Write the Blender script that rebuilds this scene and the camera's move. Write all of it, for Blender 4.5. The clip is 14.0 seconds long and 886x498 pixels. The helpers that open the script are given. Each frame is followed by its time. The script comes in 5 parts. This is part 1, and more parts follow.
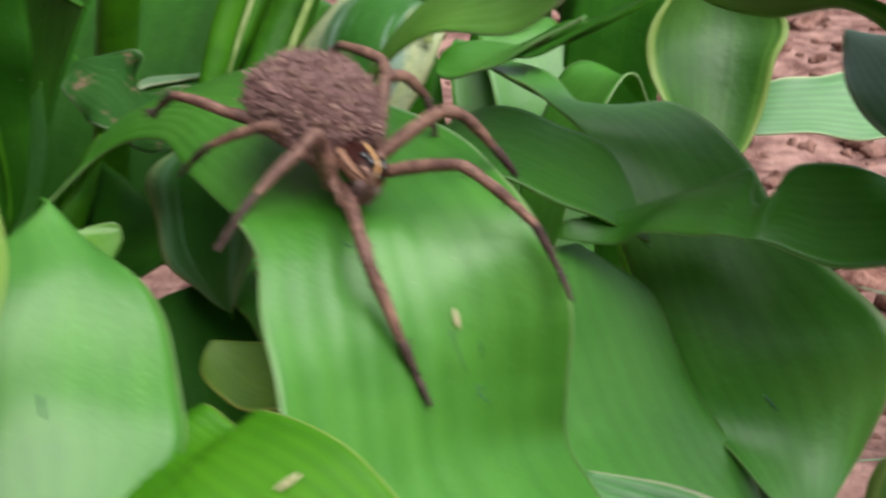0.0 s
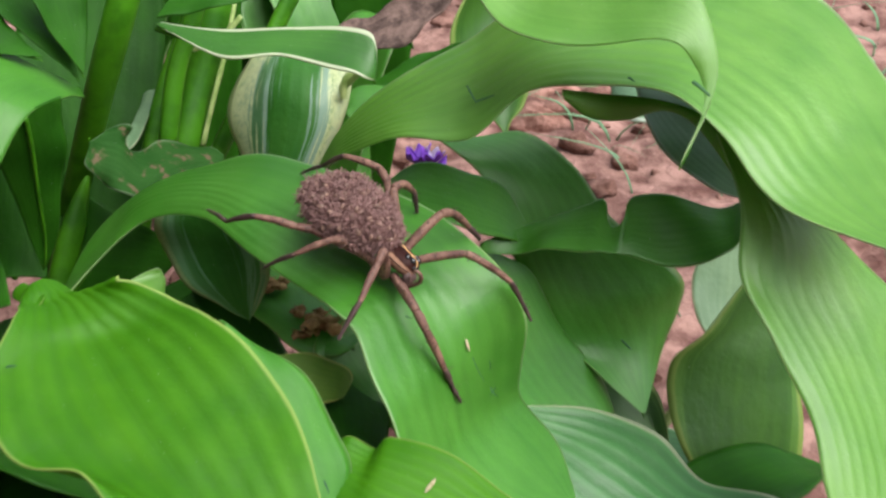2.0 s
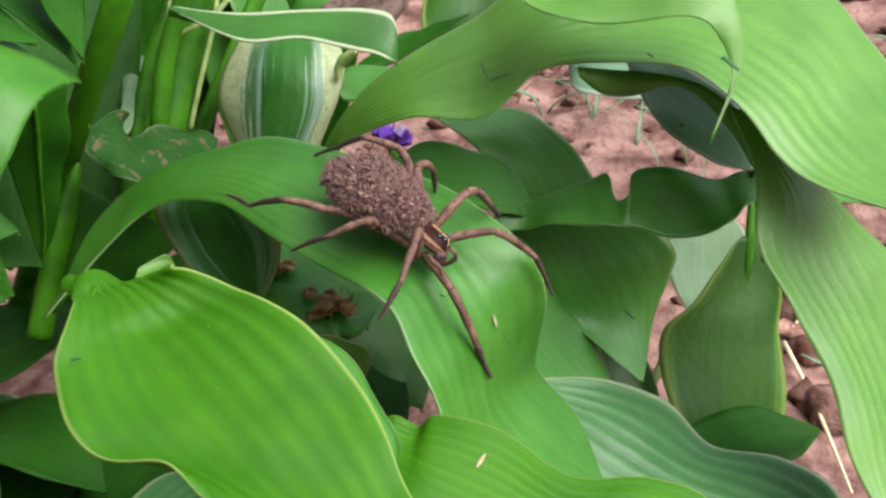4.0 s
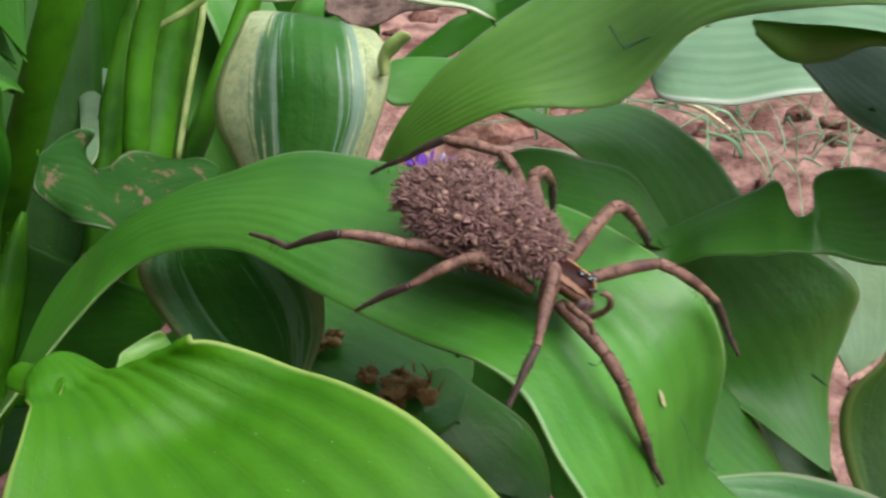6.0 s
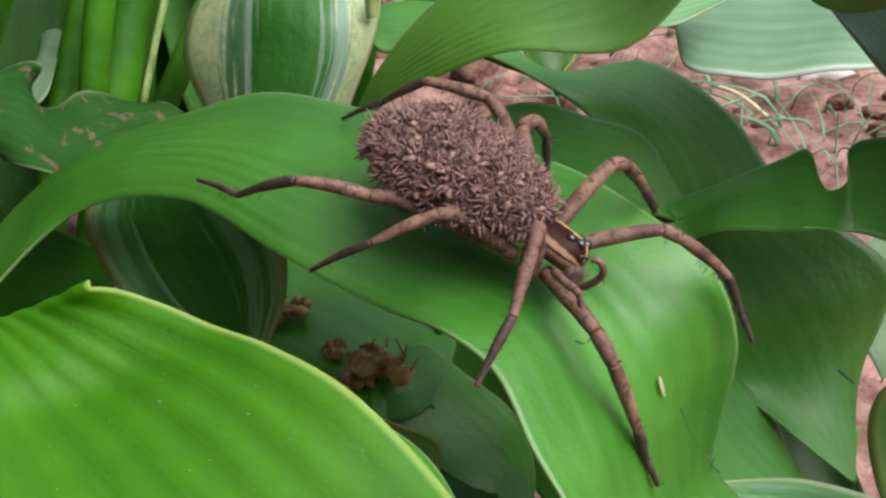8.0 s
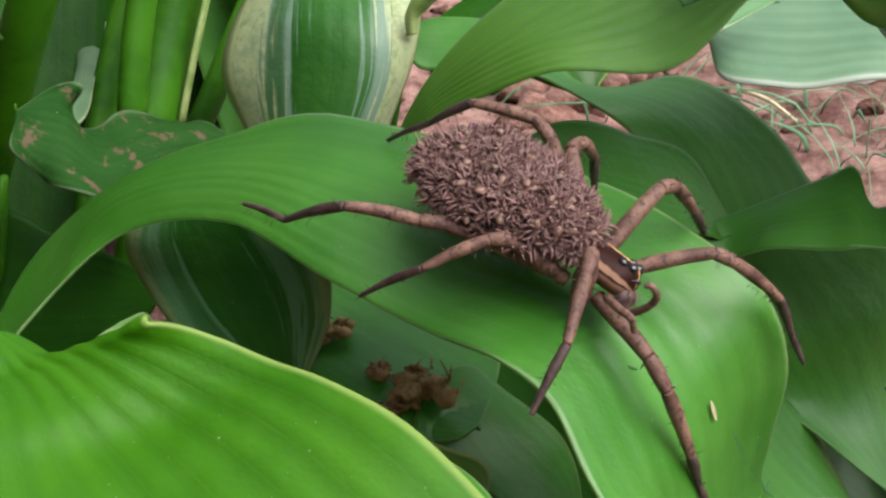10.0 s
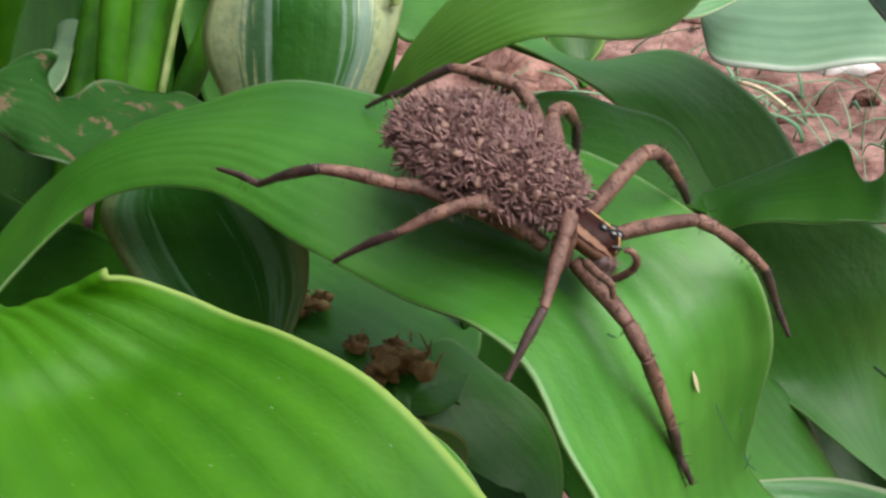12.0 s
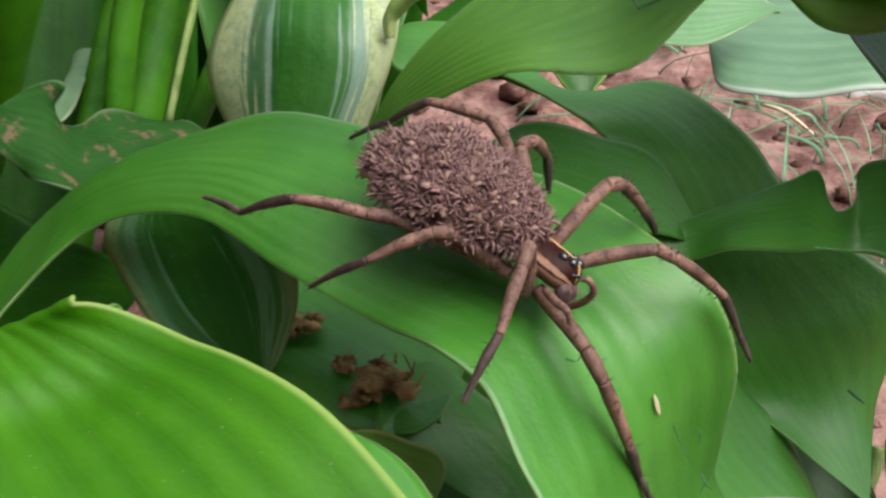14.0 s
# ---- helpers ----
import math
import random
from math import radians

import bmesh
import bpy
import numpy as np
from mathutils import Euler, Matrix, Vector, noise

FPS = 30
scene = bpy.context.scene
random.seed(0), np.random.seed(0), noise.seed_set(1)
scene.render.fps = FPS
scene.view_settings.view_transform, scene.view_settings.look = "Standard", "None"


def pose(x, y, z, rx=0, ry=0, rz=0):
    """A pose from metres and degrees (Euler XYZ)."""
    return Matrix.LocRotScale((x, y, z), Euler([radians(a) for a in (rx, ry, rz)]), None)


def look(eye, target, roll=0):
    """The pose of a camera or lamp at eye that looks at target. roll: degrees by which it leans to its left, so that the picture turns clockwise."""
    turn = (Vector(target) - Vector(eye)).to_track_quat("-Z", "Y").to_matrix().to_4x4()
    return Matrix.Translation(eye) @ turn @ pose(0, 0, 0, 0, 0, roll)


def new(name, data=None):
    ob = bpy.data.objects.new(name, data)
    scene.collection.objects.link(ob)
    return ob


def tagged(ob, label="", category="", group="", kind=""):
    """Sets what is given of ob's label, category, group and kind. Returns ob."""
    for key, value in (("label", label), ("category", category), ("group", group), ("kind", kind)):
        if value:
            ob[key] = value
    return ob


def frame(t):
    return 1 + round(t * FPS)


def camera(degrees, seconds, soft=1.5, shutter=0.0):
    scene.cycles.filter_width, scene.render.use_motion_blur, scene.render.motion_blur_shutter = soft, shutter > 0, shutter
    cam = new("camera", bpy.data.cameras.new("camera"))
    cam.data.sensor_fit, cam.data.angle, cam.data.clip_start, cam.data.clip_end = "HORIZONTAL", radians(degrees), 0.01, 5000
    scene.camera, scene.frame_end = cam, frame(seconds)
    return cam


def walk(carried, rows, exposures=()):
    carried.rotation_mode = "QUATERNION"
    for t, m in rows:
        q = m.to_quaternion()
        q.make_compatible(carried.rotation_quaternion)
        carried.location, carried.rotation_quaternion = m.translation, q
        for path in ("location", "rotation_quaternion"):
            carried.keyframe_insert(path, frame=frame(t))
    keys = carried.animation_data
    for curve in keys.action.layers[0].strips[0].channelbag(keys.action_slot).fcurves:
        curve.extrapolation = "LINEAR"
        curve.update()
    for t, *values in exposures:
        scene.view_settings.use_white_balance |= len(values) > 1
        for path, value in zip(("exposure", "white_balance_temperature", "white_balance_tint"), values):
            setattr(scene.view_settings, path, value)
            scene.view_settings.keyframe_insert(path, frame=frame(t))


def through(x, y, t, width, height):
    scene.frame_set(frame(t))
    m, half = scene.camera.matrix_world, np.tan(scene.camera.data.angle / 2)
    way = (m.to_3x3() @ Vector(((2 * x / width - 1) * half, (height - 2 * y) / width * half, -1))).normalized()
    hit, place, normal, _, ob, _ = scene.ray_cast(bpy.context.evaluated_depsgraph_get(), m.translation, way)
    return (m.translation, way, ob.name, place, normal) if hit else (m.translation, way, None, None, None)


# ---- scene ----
cam = camera(30.0, 14.0, soft=2.5, shutter=0.5)
walk(cam, [
    (0.0, pose(0.1115, -0.2034, 0.0611, 71.85, 2.93, 25.32)),
    (0.3, pose(0.0895, -0.2171, 0.0868, 69.23, 1.90, 24.40)),
    (0.5, pose(0.0788, -0.2262, 0.0998, 70.40, 1.80, 25.60)),
    (0.6, pose(0.0736, -0.2312, 0.1074, 69.84, 1.73, 25.12)),
    (0.9, pose(0.0540, -0.2519, 0.1214, 68.06, 1.14, 20.19)),
    (1.0, pose(0.0513, -0.2592, 0.1271, 66.87, 1.29, 18.97)),
    (1.2, pose(0.0530, -0.2740, 0.1404, 63.81, 2.10, 15.93)),
    (1.5, pose(0.0522, -0.2881, 0.1620, 61.15, 1.70, 10.80)),
    (2.0, pose(0.0523, -0.3175, 0.1953, 59.00, 1.60, 7.15)),
    (2.1, pose(0.0516, -0.3250, 0.2010, 58.60, 1.50, 6.96)),
    (2.8, pose(0.0400, -0.3400, 0.2130, 58.00, 1.05, 4.60)),
    (4.3, pose(0.0032, -0.3082, 0.1862, 58.00, -0.00, -0.00)),
    (4.5, pose(0.0021, -0.2943, 0.1716, 58.16, 0.21, -0.92)),
    (5.0, pose(-0.0131, -0.2683, 0.1487, 58.88, 0.83, -1.70)),
    (5.5, pose(-0.0181, -0.2405, 0.1407, 59.99, 1.91, -2.07)),
    (6.0, pose(-0.0261, -0.2163, 0.1260, 60.90, 1.85, -2.07)),
    (6.5, pose(-0.0313, -0.1956, 0.1165, 61.65, 1.86, -1.68)),
    (7.0, pose(-0.0211, -0.1872, 0.1095, 61.30, 1.77, -1.73)),
    (7.5, pose(-0.0154, -0.1905, 0.1060, 60.96, 1.23, -1.43)),
    (8.0, pose(-0.0163, -0.1896, 0.1040, 60.93, 0.57, 0.23)),
    (8.5, pose(-0.0124, -0.1863, 0.1021, 60.91, 0.83, 1.09)),
    (9.0, pose(-0.0161, -0.1852, 0.1037, 60.83, 1.14, 0.82)),
    (11.5, pose(-0.0223, -0.1882, 0.1072, 60.91, 0.81, 0.30)),
    (12.0, pose(-0.0179, -0.1844, 0.0994, 61.01, 0.79, 0.73)),
    (12.5, pose(-0.0097, -0.1752, 0.0917, 61.16, 1.45, 1.18)),
    (13.0, pose(-0.0082, -0.1759, 0.0934, 61.44, 1.50, 1.74)),
    (13.5, pose(-0.0062, -0.1768, 0.0957, 61.47, 1.34, 1.98)),
    (14.0, pose(-0.0051, -0.1924, 0.1060, 61.49, 1.50, 2.80)),
], exposures=[(0.0, 0.84), (0.6, 0.88), (1.5, 0.92), (2.1, 0.92), (4.4, 1.0), (5.1, 1.0), (6.4, 0.82), (8.0, 0.85), (14.0, 0.85)])

# ---- light ----
world = bpy.data.worlds.new("overcast_sky")
scene.world = world
world.use_nodes = True
wn = world.node_tree.nodes
sky = wn.new("ShaderNodeTexSky")
sky.sky_type, sky.sun_disc = "NISHITA", False
sky.sun_elevation, sky.sun_rotation = radians(57), radians(115)
sky.air_density, sky.dust_density = 1.0, 3.0
haze = wn.new("ShaderNodeHueSaturation")
haze.inputs["Saturation"].default_value = 0.45
world.node_tree.links.new(sky.outputs["Color"], haze.inputs["Color"])
world.node_tree.links.new(haze.outputs["Color"], wn["Background"].inputs["Color"])
wn["Background"].inputs["Strength"].default_value = 0.13
sun_data = bpy.data.lights.new("sun", "SUN")
sun_data.energy, sun_data.angle, sun_data.color = 3.0, radians(58), (1.0, 0.99, 0.95)
sun = new("sun", sun_data)
sun.matrix_world = look((0.95, -0.45, 1.6), (0, 0, 0))


# ---- materials ----
def nodes_of(name):
    m = bpy.data.materials.new(name)
    m.use_nodes = True
    nt = m.node_tree
    return m, nt, nt.nodes, nt.nodes["Principled BSDF"]


def link(nt, a, b):
    nt.links.new(a, b)


def math_node(nt, op, a, b=None, c=None, clamp=False):
    n = nt.nodes.new("ShaderNodeMath")
    n.operation, n.use_clamp = op, clamp
    for k, v in enumerate((a, b, c)):
        if v is None:
            continue
        if isinstance(v, (int, float)):
            n.inputs[k].default_value = v
        else:
            link(nt, v, n.inputs[k])
    return n.outputs[0]


def noise_node(nt, vec, scale, detail=4, rough=0.55):
    n = nt.nodes.new("ShaderNodeTexNoise")
    n.inputs["Scale"].default_value, n.inputs["Detail"].default_value = scale, detail
    n.inputs["Roughness"].default_value = rough
    if vec is not None:
        link(nt, vec, n.inputs["Vector"])
    return n.outputs["Fac"]


def ramp(nt, fac, stops):
    n = nt.nodes.new("ShaderNodeValToRGB")
    el = n.color_ramp.elements
    while len(el) < len(stops):
        el.new(0.5)
    for e, (p, c) in zip(el, stops):
        e.position, e.color = p, (*c, 1)
    link(nt, fac, n.inputs["Fac"])
    return n.outputs["Color"]


def mix(nt, fac, a, b, kind="MIX"):
    n = nt.nodes.new("ShaderNodeMix")
    n.data_type, n.blend_type = "RGBA", kind
    for s, v in ((n.inputs[0], fac), (n.inputs[6], a), (n.inputs[7], b)):
        if isinstance(v, (int, float)):
            s.default_value = v
        elif isinstance(v, tuple):
            s.default_value = (*v, 1)
        else:
            link(nt, v, s)
    return n.outputs[2]


def smooth(nt, x, lo, hi):
    n = nt.nodes.new("ShaderNodeMapRange")
    n.interpolation_type = "SMOOTHSTEP"
    link(nt, x, n.inputs[0])
    n.inputs[1].default_value, n.inputs[2].default_value = lo, hi
    return n.outputs[0]


def bump(nt, height, strength, distance):
    n = nt.nodes.new("ShaderNodeBump")
    n.inputs["Strength"].default_value, n.inputs["Distance"].default_value = strength, distance
    link(nt, height, n.inputs["Height"])
    return n.outputs["Normal"]


def leaf_material(name, deep, light, rim, rim_at, rough=0.34, through=0.36, stripes=0.0, pale=(0.4, 0.5, 0.3), bands=0.1, gloss=0.55, dirt=0.0, sheen=0.0):
    """Hosta blade: veins run along u, the margin of another colour begins at rim_at of the half width."""
    m, nt, ns, bsdf = nodes_of(name)
    geo = ns.new("ShaderNodeTexCoord")
    uv = ns.new("ShaderNodeUVMap")
    sep = ns.new("ShaderNodeSeparateXYZ")
    link(nt, uv.outputs[0], sep.inputs[0])
    u, v = sep.outputs[0], sep.outputs[1]
    stretched = ns.new("ShaderNodeMapping")
    stretched.inputs["Scale"].default_value = (0.7, 6.0, 1.0)
    link(nt, uv.outputs[0], stretched.inputs["Vector"])
    streak = noise_node(nt, stretched.outputs[0], 2.2, 4, 0.5)
    blotch = noise_node(nt, geo.outputs["Object"], 55.0, 3)
    crinkle = noise_node(nt, geo.outputs["Object"], 240.0, 3)
    patchy = ns.new("ShaderNodeMapping")
    patchy.inputs["Scale"].default_value = (1.5, 24.0, 1.0)
    link(nt, uv.outputs[0], patchy.inputs["Vector"])
    dab = noise_node(nt, patchy.outputs[0], 0.9, 5, 0.65)
    fine = noise_node(nt, geo.outputs["Object"], 520.0, 4)
    half = math_node(nt, "ABSOLUTE", math_node(nt, "MULTIPLY_ADD", v, 2.0, -1.0))
    tone = math_node(nt, "ADD", math_node(nt, "MULTIPLY", streak, 0.4), math_node(nt, "MULTIPLY", blotch, 0.6))
    col = mix(nt, smooth(nt, tone, 0.3, 0.72), deep, light)
    # parallel veins, paler hair lines
    wave = math_node(nt, "SINE", math_node(nt, "MULTIPLY", half, 2 * math.pi * 5.0))
    vein = smooth(nt, wave, 0.965, 1.0)
    midrib = smooth(nt, math_node(nt, "SUBTRACT", 1.0, half), 0.975, 1.0)
    vein = math_node(nt, "MAXIMUM", vein, midrib)
    col = mix(nt, math_node(nt, "MULTIPLY", vein, 0.06), col, tuple(min(1.0, c * 1.5 + 0.015) for c in light))
    band = smooth(nt, math_node(nt, "SINE", math_node(nt, "MULTIPLY_ADD", half, 2 * math.pi * 5.0, math_node(nt, "MULTIPLY", streak, 2.2))), -1.0, 1.0)
    col = mix(nt, math_node(nt, "MULTIPLY", band, bands), col, tuple(q * 0.62 for q in deep))
    ragged = math_node(nt, "ADD", half, math_node(nt, "ADD", math_node(nt, "MULTIPLY_ADD", streak, 0.5, -0.25), math_node(nt, "MULTIPLY_ADD", dab, 1.1, -0.55)) if stripes else math_node(nt, "MULTIPLY_ADD", streak, 0.06, -0.03))
    if stripes:
        zone = smooth(nt, ragged, rim_at - stripes, rim_at - stripes + 0.08)
        finger = smooth(nt, noise_node(nt, patchy.outputs[0], 0.42, 3, 0.5), 0.46, 0.56)
        patch = math_node(nt, "MULTIPLY", zone, math_node(nt, "MULTIPLY_ADD", finger, 0.65, 0.25))
        col = mix(nt, patch, col, pale)
    edge = smooth(nt, ragged, rim_at, rim_at + 0.05)
    if stripes:
        speckle = smooth(nt, noise_node(nt, geo.outputs["Object"], 700.0, 4, 0.65), 0.36, 0.6)
        streaked = math_node(nt, "MULTIPLY", edge, math_node(nt, "MULTIPLY_ADD", speckle, 0.5, 0.5))
        edge = math_node(nt, "MAXIMUM", streaked, smooth(nt, math_node(nt, "MULTIPLY_ADD", streak, 0.12, half), 0.95, 0.98))
    col = mix(nt, math_node(nt, "MULTIPLY", edge, math_node(nt, "MULTIPLY_ADD", dab, 0.9, 0.4, clamp=True)), col, mix(nt, dab, rim, tuple(c * 0.72 for c in rim)))
    # dust and dry flecks
    fleck = smooth(nt, noise_node(nt, geo.outputs["Object"], 1700.0, 2), 0.735, 0.76)
    col = mix(nt, math_node(nt, "MULTIPLY", fleck, 0.4), col, (0.5, 0.56, 0.42))
    if dirt:
        crust = smooth(nt, noise_node(nt, geo.outputs["Object"], 260.0, 5, 0.7), 0.56, 0.62)
        col = mix(nt, math_node(nt, "MULTIPLY", crust, dirt), col, mix(nt, blotch, (0.08, 0.05, 0.03), (0.19, 0.13, 0.085)))
    link(nt, col, bsdf.inputs["Base Color"])
    rg = math_node(nt, "MULTIPLY_ADD", blotch, 0.25, rough - 0.04)
    link(nt, rg, bsdf.inputs["Roughness"])
    bsdf.inputs["Specular IOR Level"].default_value = gloss
    bsdf.inputs["Coat Weight"].default_value, bsdf.inputs["Coat Roughness"].default_value = sheen, 0.36
    height = math_node(nt, "ADD", math_node(nt, "ADD", math_node(nt, "MULTIPLY", fine, 0.5), math_node(nt, "MULTIPLY", crinkle, 1.6)), math_node(nt, "MULTIPLY", math_node(nt, "ADD", streak, math_node(nt, "MULTIPLY", vein, -0.1)), 0.55))
    normal = bump(nt, height, 0.34, 0.0005)
    link(nt, normal, bsdf.inputs["Normal"])
    tl = ns.new("ShaderNodeBsdfTranslucent")
    link(nt, mix(nt, 0.5, col, (0.16, 0.4, 0.015)), tl.inputs["Color"])
    link(nt, normal, tl.inputs["Normal"])
    ms = ns.new("ShaderNodeMixShader")
    ms.inputs[0].default_value = through
    link(nt, bsdf.outputs[0], ms.inputs[1])
    link(nt, tl.outputs[0], ms.inputs[2])
    link(nt, ms.outputs[0], ns["Material Output"].inputs["Surface"])
    return m


def plain_material(name, a, b, scale, rough=0.6, bump_scale=None, strength=0.4, distance=0.0004, spec=0.4, by_object=0.0):
    m, nt, ns, bsdf = nodes_of(name)
    tc = ns.new("ShaderNodeTexCoord")
    n1 = noise_node(nt, tc.outputs["Object"], scale, 5, 0.62)
    col = mix(nt, smooth(nt, n1, 0.32, 0.68), a, b)
    if by_object:
        oi = ns.new("ShaderNodeObjectInfo")
        shade = math_node(nt, "MULTIPLY_ADD", oi.outputs["Random"], by_object, 1.0 - by_object * 0.5)
        hsv = ns.new("ShaderNodeHueSaturation")
        link(nt, col, hsv.inputs["Color"])
        link(nt, shade, hsv.inputs["Value"])
        col = hsv.outputs[0]
    link(nt, col, bsdf.inputs["Base Color"])
    bsdf.inputs["Roughness"].default_value = rough
    bsdf.inputs["Specular IOR Level"].default_value = spec
    n2 = noise_node(nt, tc.outputs["Object"], bump_scale or scale * 4, 5, 0.6)
    link(nt, bump(nt, n2, strength, distance), bsdf.inputs["Normal"])
    return m


GREEN = leaf_material("hosta_green", (0.034, 0.178, 0.008), (0.072, 0.27, 0.022), (0.32, 0.48, 0.2), 0.965, 0.42, 0.36, bands=0.07, gloss=0.5, sheen=0.45)
GREEN_RIM = leaf_material("hosta_green_pale_margin", (0.032, 0.155, 0.001), (0.065, 0.235, 0.003), (0.32, 0.46, 0.11), 0.95, 0.42, 0.38, bands=0.2, gloss=0.25)
# lighter copy of the hosta green: light and sheen are in the base colour
LIT_GREEN = leaf_material("hosta_green_lit", (0.07, 0.235, 0.012), (0.132, 0.325, 0.034), (0.38, 0.52, 0.24), 0.96, 0.45, 0.34, bands=0.08, gloss=0.6, sheen=0.55)
MID = leaf_material("hosta_mid_green", (0.03, 0.16, 0.006), (0.066, 0.25, 0.018), (0.18, 0.34, 0.08), 0.97, 0.38, 0.34, gloss=0.6, bands=0.06)
# darker copy of the hosta green: the clump's shade is in the colour
SHADED_GREEN = leaf_material("hosta_shaded_green", (0.009, 0.06, 0.002), (0.023, 0.112, 0.005), (0.08, 0.2, 0.025), 0.985, 0.45, 0.2, gloss=0.15)
COOL = leaf_material("hosta_cool_green", (0.05, 0.255, 0.015), (0.1, 0.365, 0.042), (0.24, 0.43, 0.11), 0.93, 0.4, 0.34, bands=0.16, gloss=0.7, sheen=0.35)
BLUE = leaf_material("hosta_blue_green_pale_margin", (0.035, 0.15, 0.036), (0.075, 0.24, 0.06), (0.48, 0.55, 0.33), 0.92, 0.36, 0.2, bands=0.45)
STRIPE = leaf_material("hosta_variegated", (0.014, 0.095, 0.008), (0.036, 0.15, 0.014), (0.56, 0.61, 0.32), 0.58, 0.4, 0.24, 0.2, (0.19, 0.29, 0.22), gloss=0.4)
STRIPE_DARK = leaf_material("hosta_variegated_dark", (0.014, 0.105, 0.01), (0.04, 0.175, 0.02), (0.3, 0.42, 0.18), 0.82, 0.45, 0.3, 0.4, (0.13, 0.3, 0.14), gloss=0.2)
# sky reflection on flat leaves put into a pale base colour; white margin
SHEEN_PALE = leaf_material("hosta_sheen_white_margin", (0.09, 0.2, 0.1), (0.16, 0.29, 0.16), (0.42, 0.48, 0.4), 0.88, 0.45, 0.25, bands=0.3, gloss=0.6, sheen=0.3)
GREY = leaf_material("hosta_greyed", (0.09, 0.18, 0.085), (0.18, 0.29, 0.15), (0.36, 0.42, 0.25), 0.93, 0.5, 0.25)
YELLOW = leaf_material("hosta_yellow_green", (0.08, 0.2, 0.012), (0.17, 0.31, 0.026), (0.4, 0.45, 0.08), 0.9, 0.45, 0.3)
GREY_DARK = leaf_material("hosta_chewed", (0.009, 0.05, 0.006), (0.028, 0.09, 0.018), (0.13, 0.2, 0.1), 0.94, 0.6, 0.18, gloss=0.06, dirt=0.85)
WHITE_RIM = leaf_material("hosta_white_margin", (0.026, 0.12, 0.012), (0.055, 0.2, 0.02), (0.66, 0.72, 0.5), 0.82)
UPRIGHT = leaf_material("hosta_yellow_striped", (0.014, 0.075, 0.003), (0.038, 0.13, 0.006), (0.2, 0.3, 0.06), 0.95, 0.45, 0.25, 0.2, (0.07, 0.18, 0.02), gloss=0.5)
PALE_STEM = plain_material("petiole_pale_edge", (0.16, 0.26, 0.06), (0.34, 0.42, 0.16), 200, 0.5)
STEM = plain_material("petiole_green", (0.014, 0.08, 0.001), (0.045, 0.175, 0.004), 70, 0.5, None, 0.4, 0.0004, 0.2)
SOIL = plain_material("red_soil", (0.1, 0.046, 0.038), (0.34, 0.2, 0.17), 60, 0.95, 160, 0.9, 0.004, 0.15)
CLOD = plain_material("soil_clod", (0.12, 0.054, 0.04), (0.36, 0.2, 0.165), 120, 0.95, 400, 0.9, 0.002, 0.15, 0.7)
DARKLEG = plain_material("spider_leg_dark", (0.028, 0.015, 0.015), (0.075, 0.042, 0.039), 500, 0.5, 2500, 0.6, 0.0003)
SHELL = plain_material("spider_shell", (0.05, 0.022, 0.018), (0.14, 0.07, 0.052), 300, 0.4, 2000, 0.5, 0.0002)
EYE = plain_material("spider_eye_black", (0.004, 0.004, 0.005), (0.008, 0.008, 0.01), 100, 0.08, 100, 0.0, 0.0001, 0.6)
YOUNG = plain_material("spiderling_brown", (0.07, 0.033, 0.03), (0.138, 0.076, 0.068), 500, 0.65, 4000, 0.4, 0.0001, 0.3, 0.4)
YOUNG_LEG = plain_material("spiderling_legs", (0.128, 0.064, 0.059), (0.235, 0.133, 0.122), 900, 0.55, 4000, 0.3, 0.0001, 0.4, 0.4)
YOUNG_PALE = plain_material("spiderling_abdomen", (0.11, 0.058, 0.045), (0.2, 0.122, 0.092), 500, 0.45, 4000, 0.3, 0.0001, 0.4, 0.6)
DEBRIS = plain_material("dry_debris", (0.16, 0.09, 0.04), (0.4, 0.26, 0.12), 300, 0.9, 900, 0.8, 0.0008, 0.2)
DRYLEAF = plain_material("dead_leaf", (0.04, 0.026, 0.022), (0.15, 0.1, 0.085), 200, 0.85, 500, 0.8, 0.0012, 0.2)
PURPLE = plain_material("purple_petal", (0.1, 0.02, 0.32), (0.22, 0.06, 0.55), 120, 0.6)
PALE_PETAL = plain_material("pale_petal", (0.3, 0.18, 0.5), (0.6, 0.5, 0.7), 200, 0.6)
SEED = plain_material("seed_husk", (0.5, 0.4, 0.24), (0.78, 0.68, 0.48), 900, 0.6)
CLIPPING = plain_material("grass_clipping", (0.01, 0.06, 0.02), (0.03, 0.12, 0.03), 500, 0.6)
GRASS = plain_material("grass_green", (0.06, 0.15, 0.07), (0.16, 0.28, 0.16), 60, 0.6)
PLASTER = plain_material("sky_blocker_plaster", (0.1, 0.085, 0.07), (0.18, 0.16, 0.13), 6, 0.9, 60, 0.5, 0.004, 0.2)
WHITE = plain_material("white_plastic", (0.75, 0.75, 0.74), (0.85, 0.85, 0.84), 40, 0.5)


# ---- mesh helpers ----
def part(name, bm, material, parent=None, label=""):
    """One mesh object from a bmesh in world metres; under a parent its points are kept relative to that parent's place."""
    me = bpy.data.meshes.new(name)
    if parent is not None:
        base = parent.matrix_world.translation.copy()
        bmesh.ops.translate(bm, verts=bm.verts, vec=-base)
    bm.to_mesh(me)
    bm.free()
    for p in me.polygons:
        p.use_smooth = True
    me.materials.append(material)
    ob = new(name, me)
    if parent is not None:
        ob.parent = parent
        ob.matrix_world.translation = parent.matrix_world.translation
    return tagged(ob, label=label)


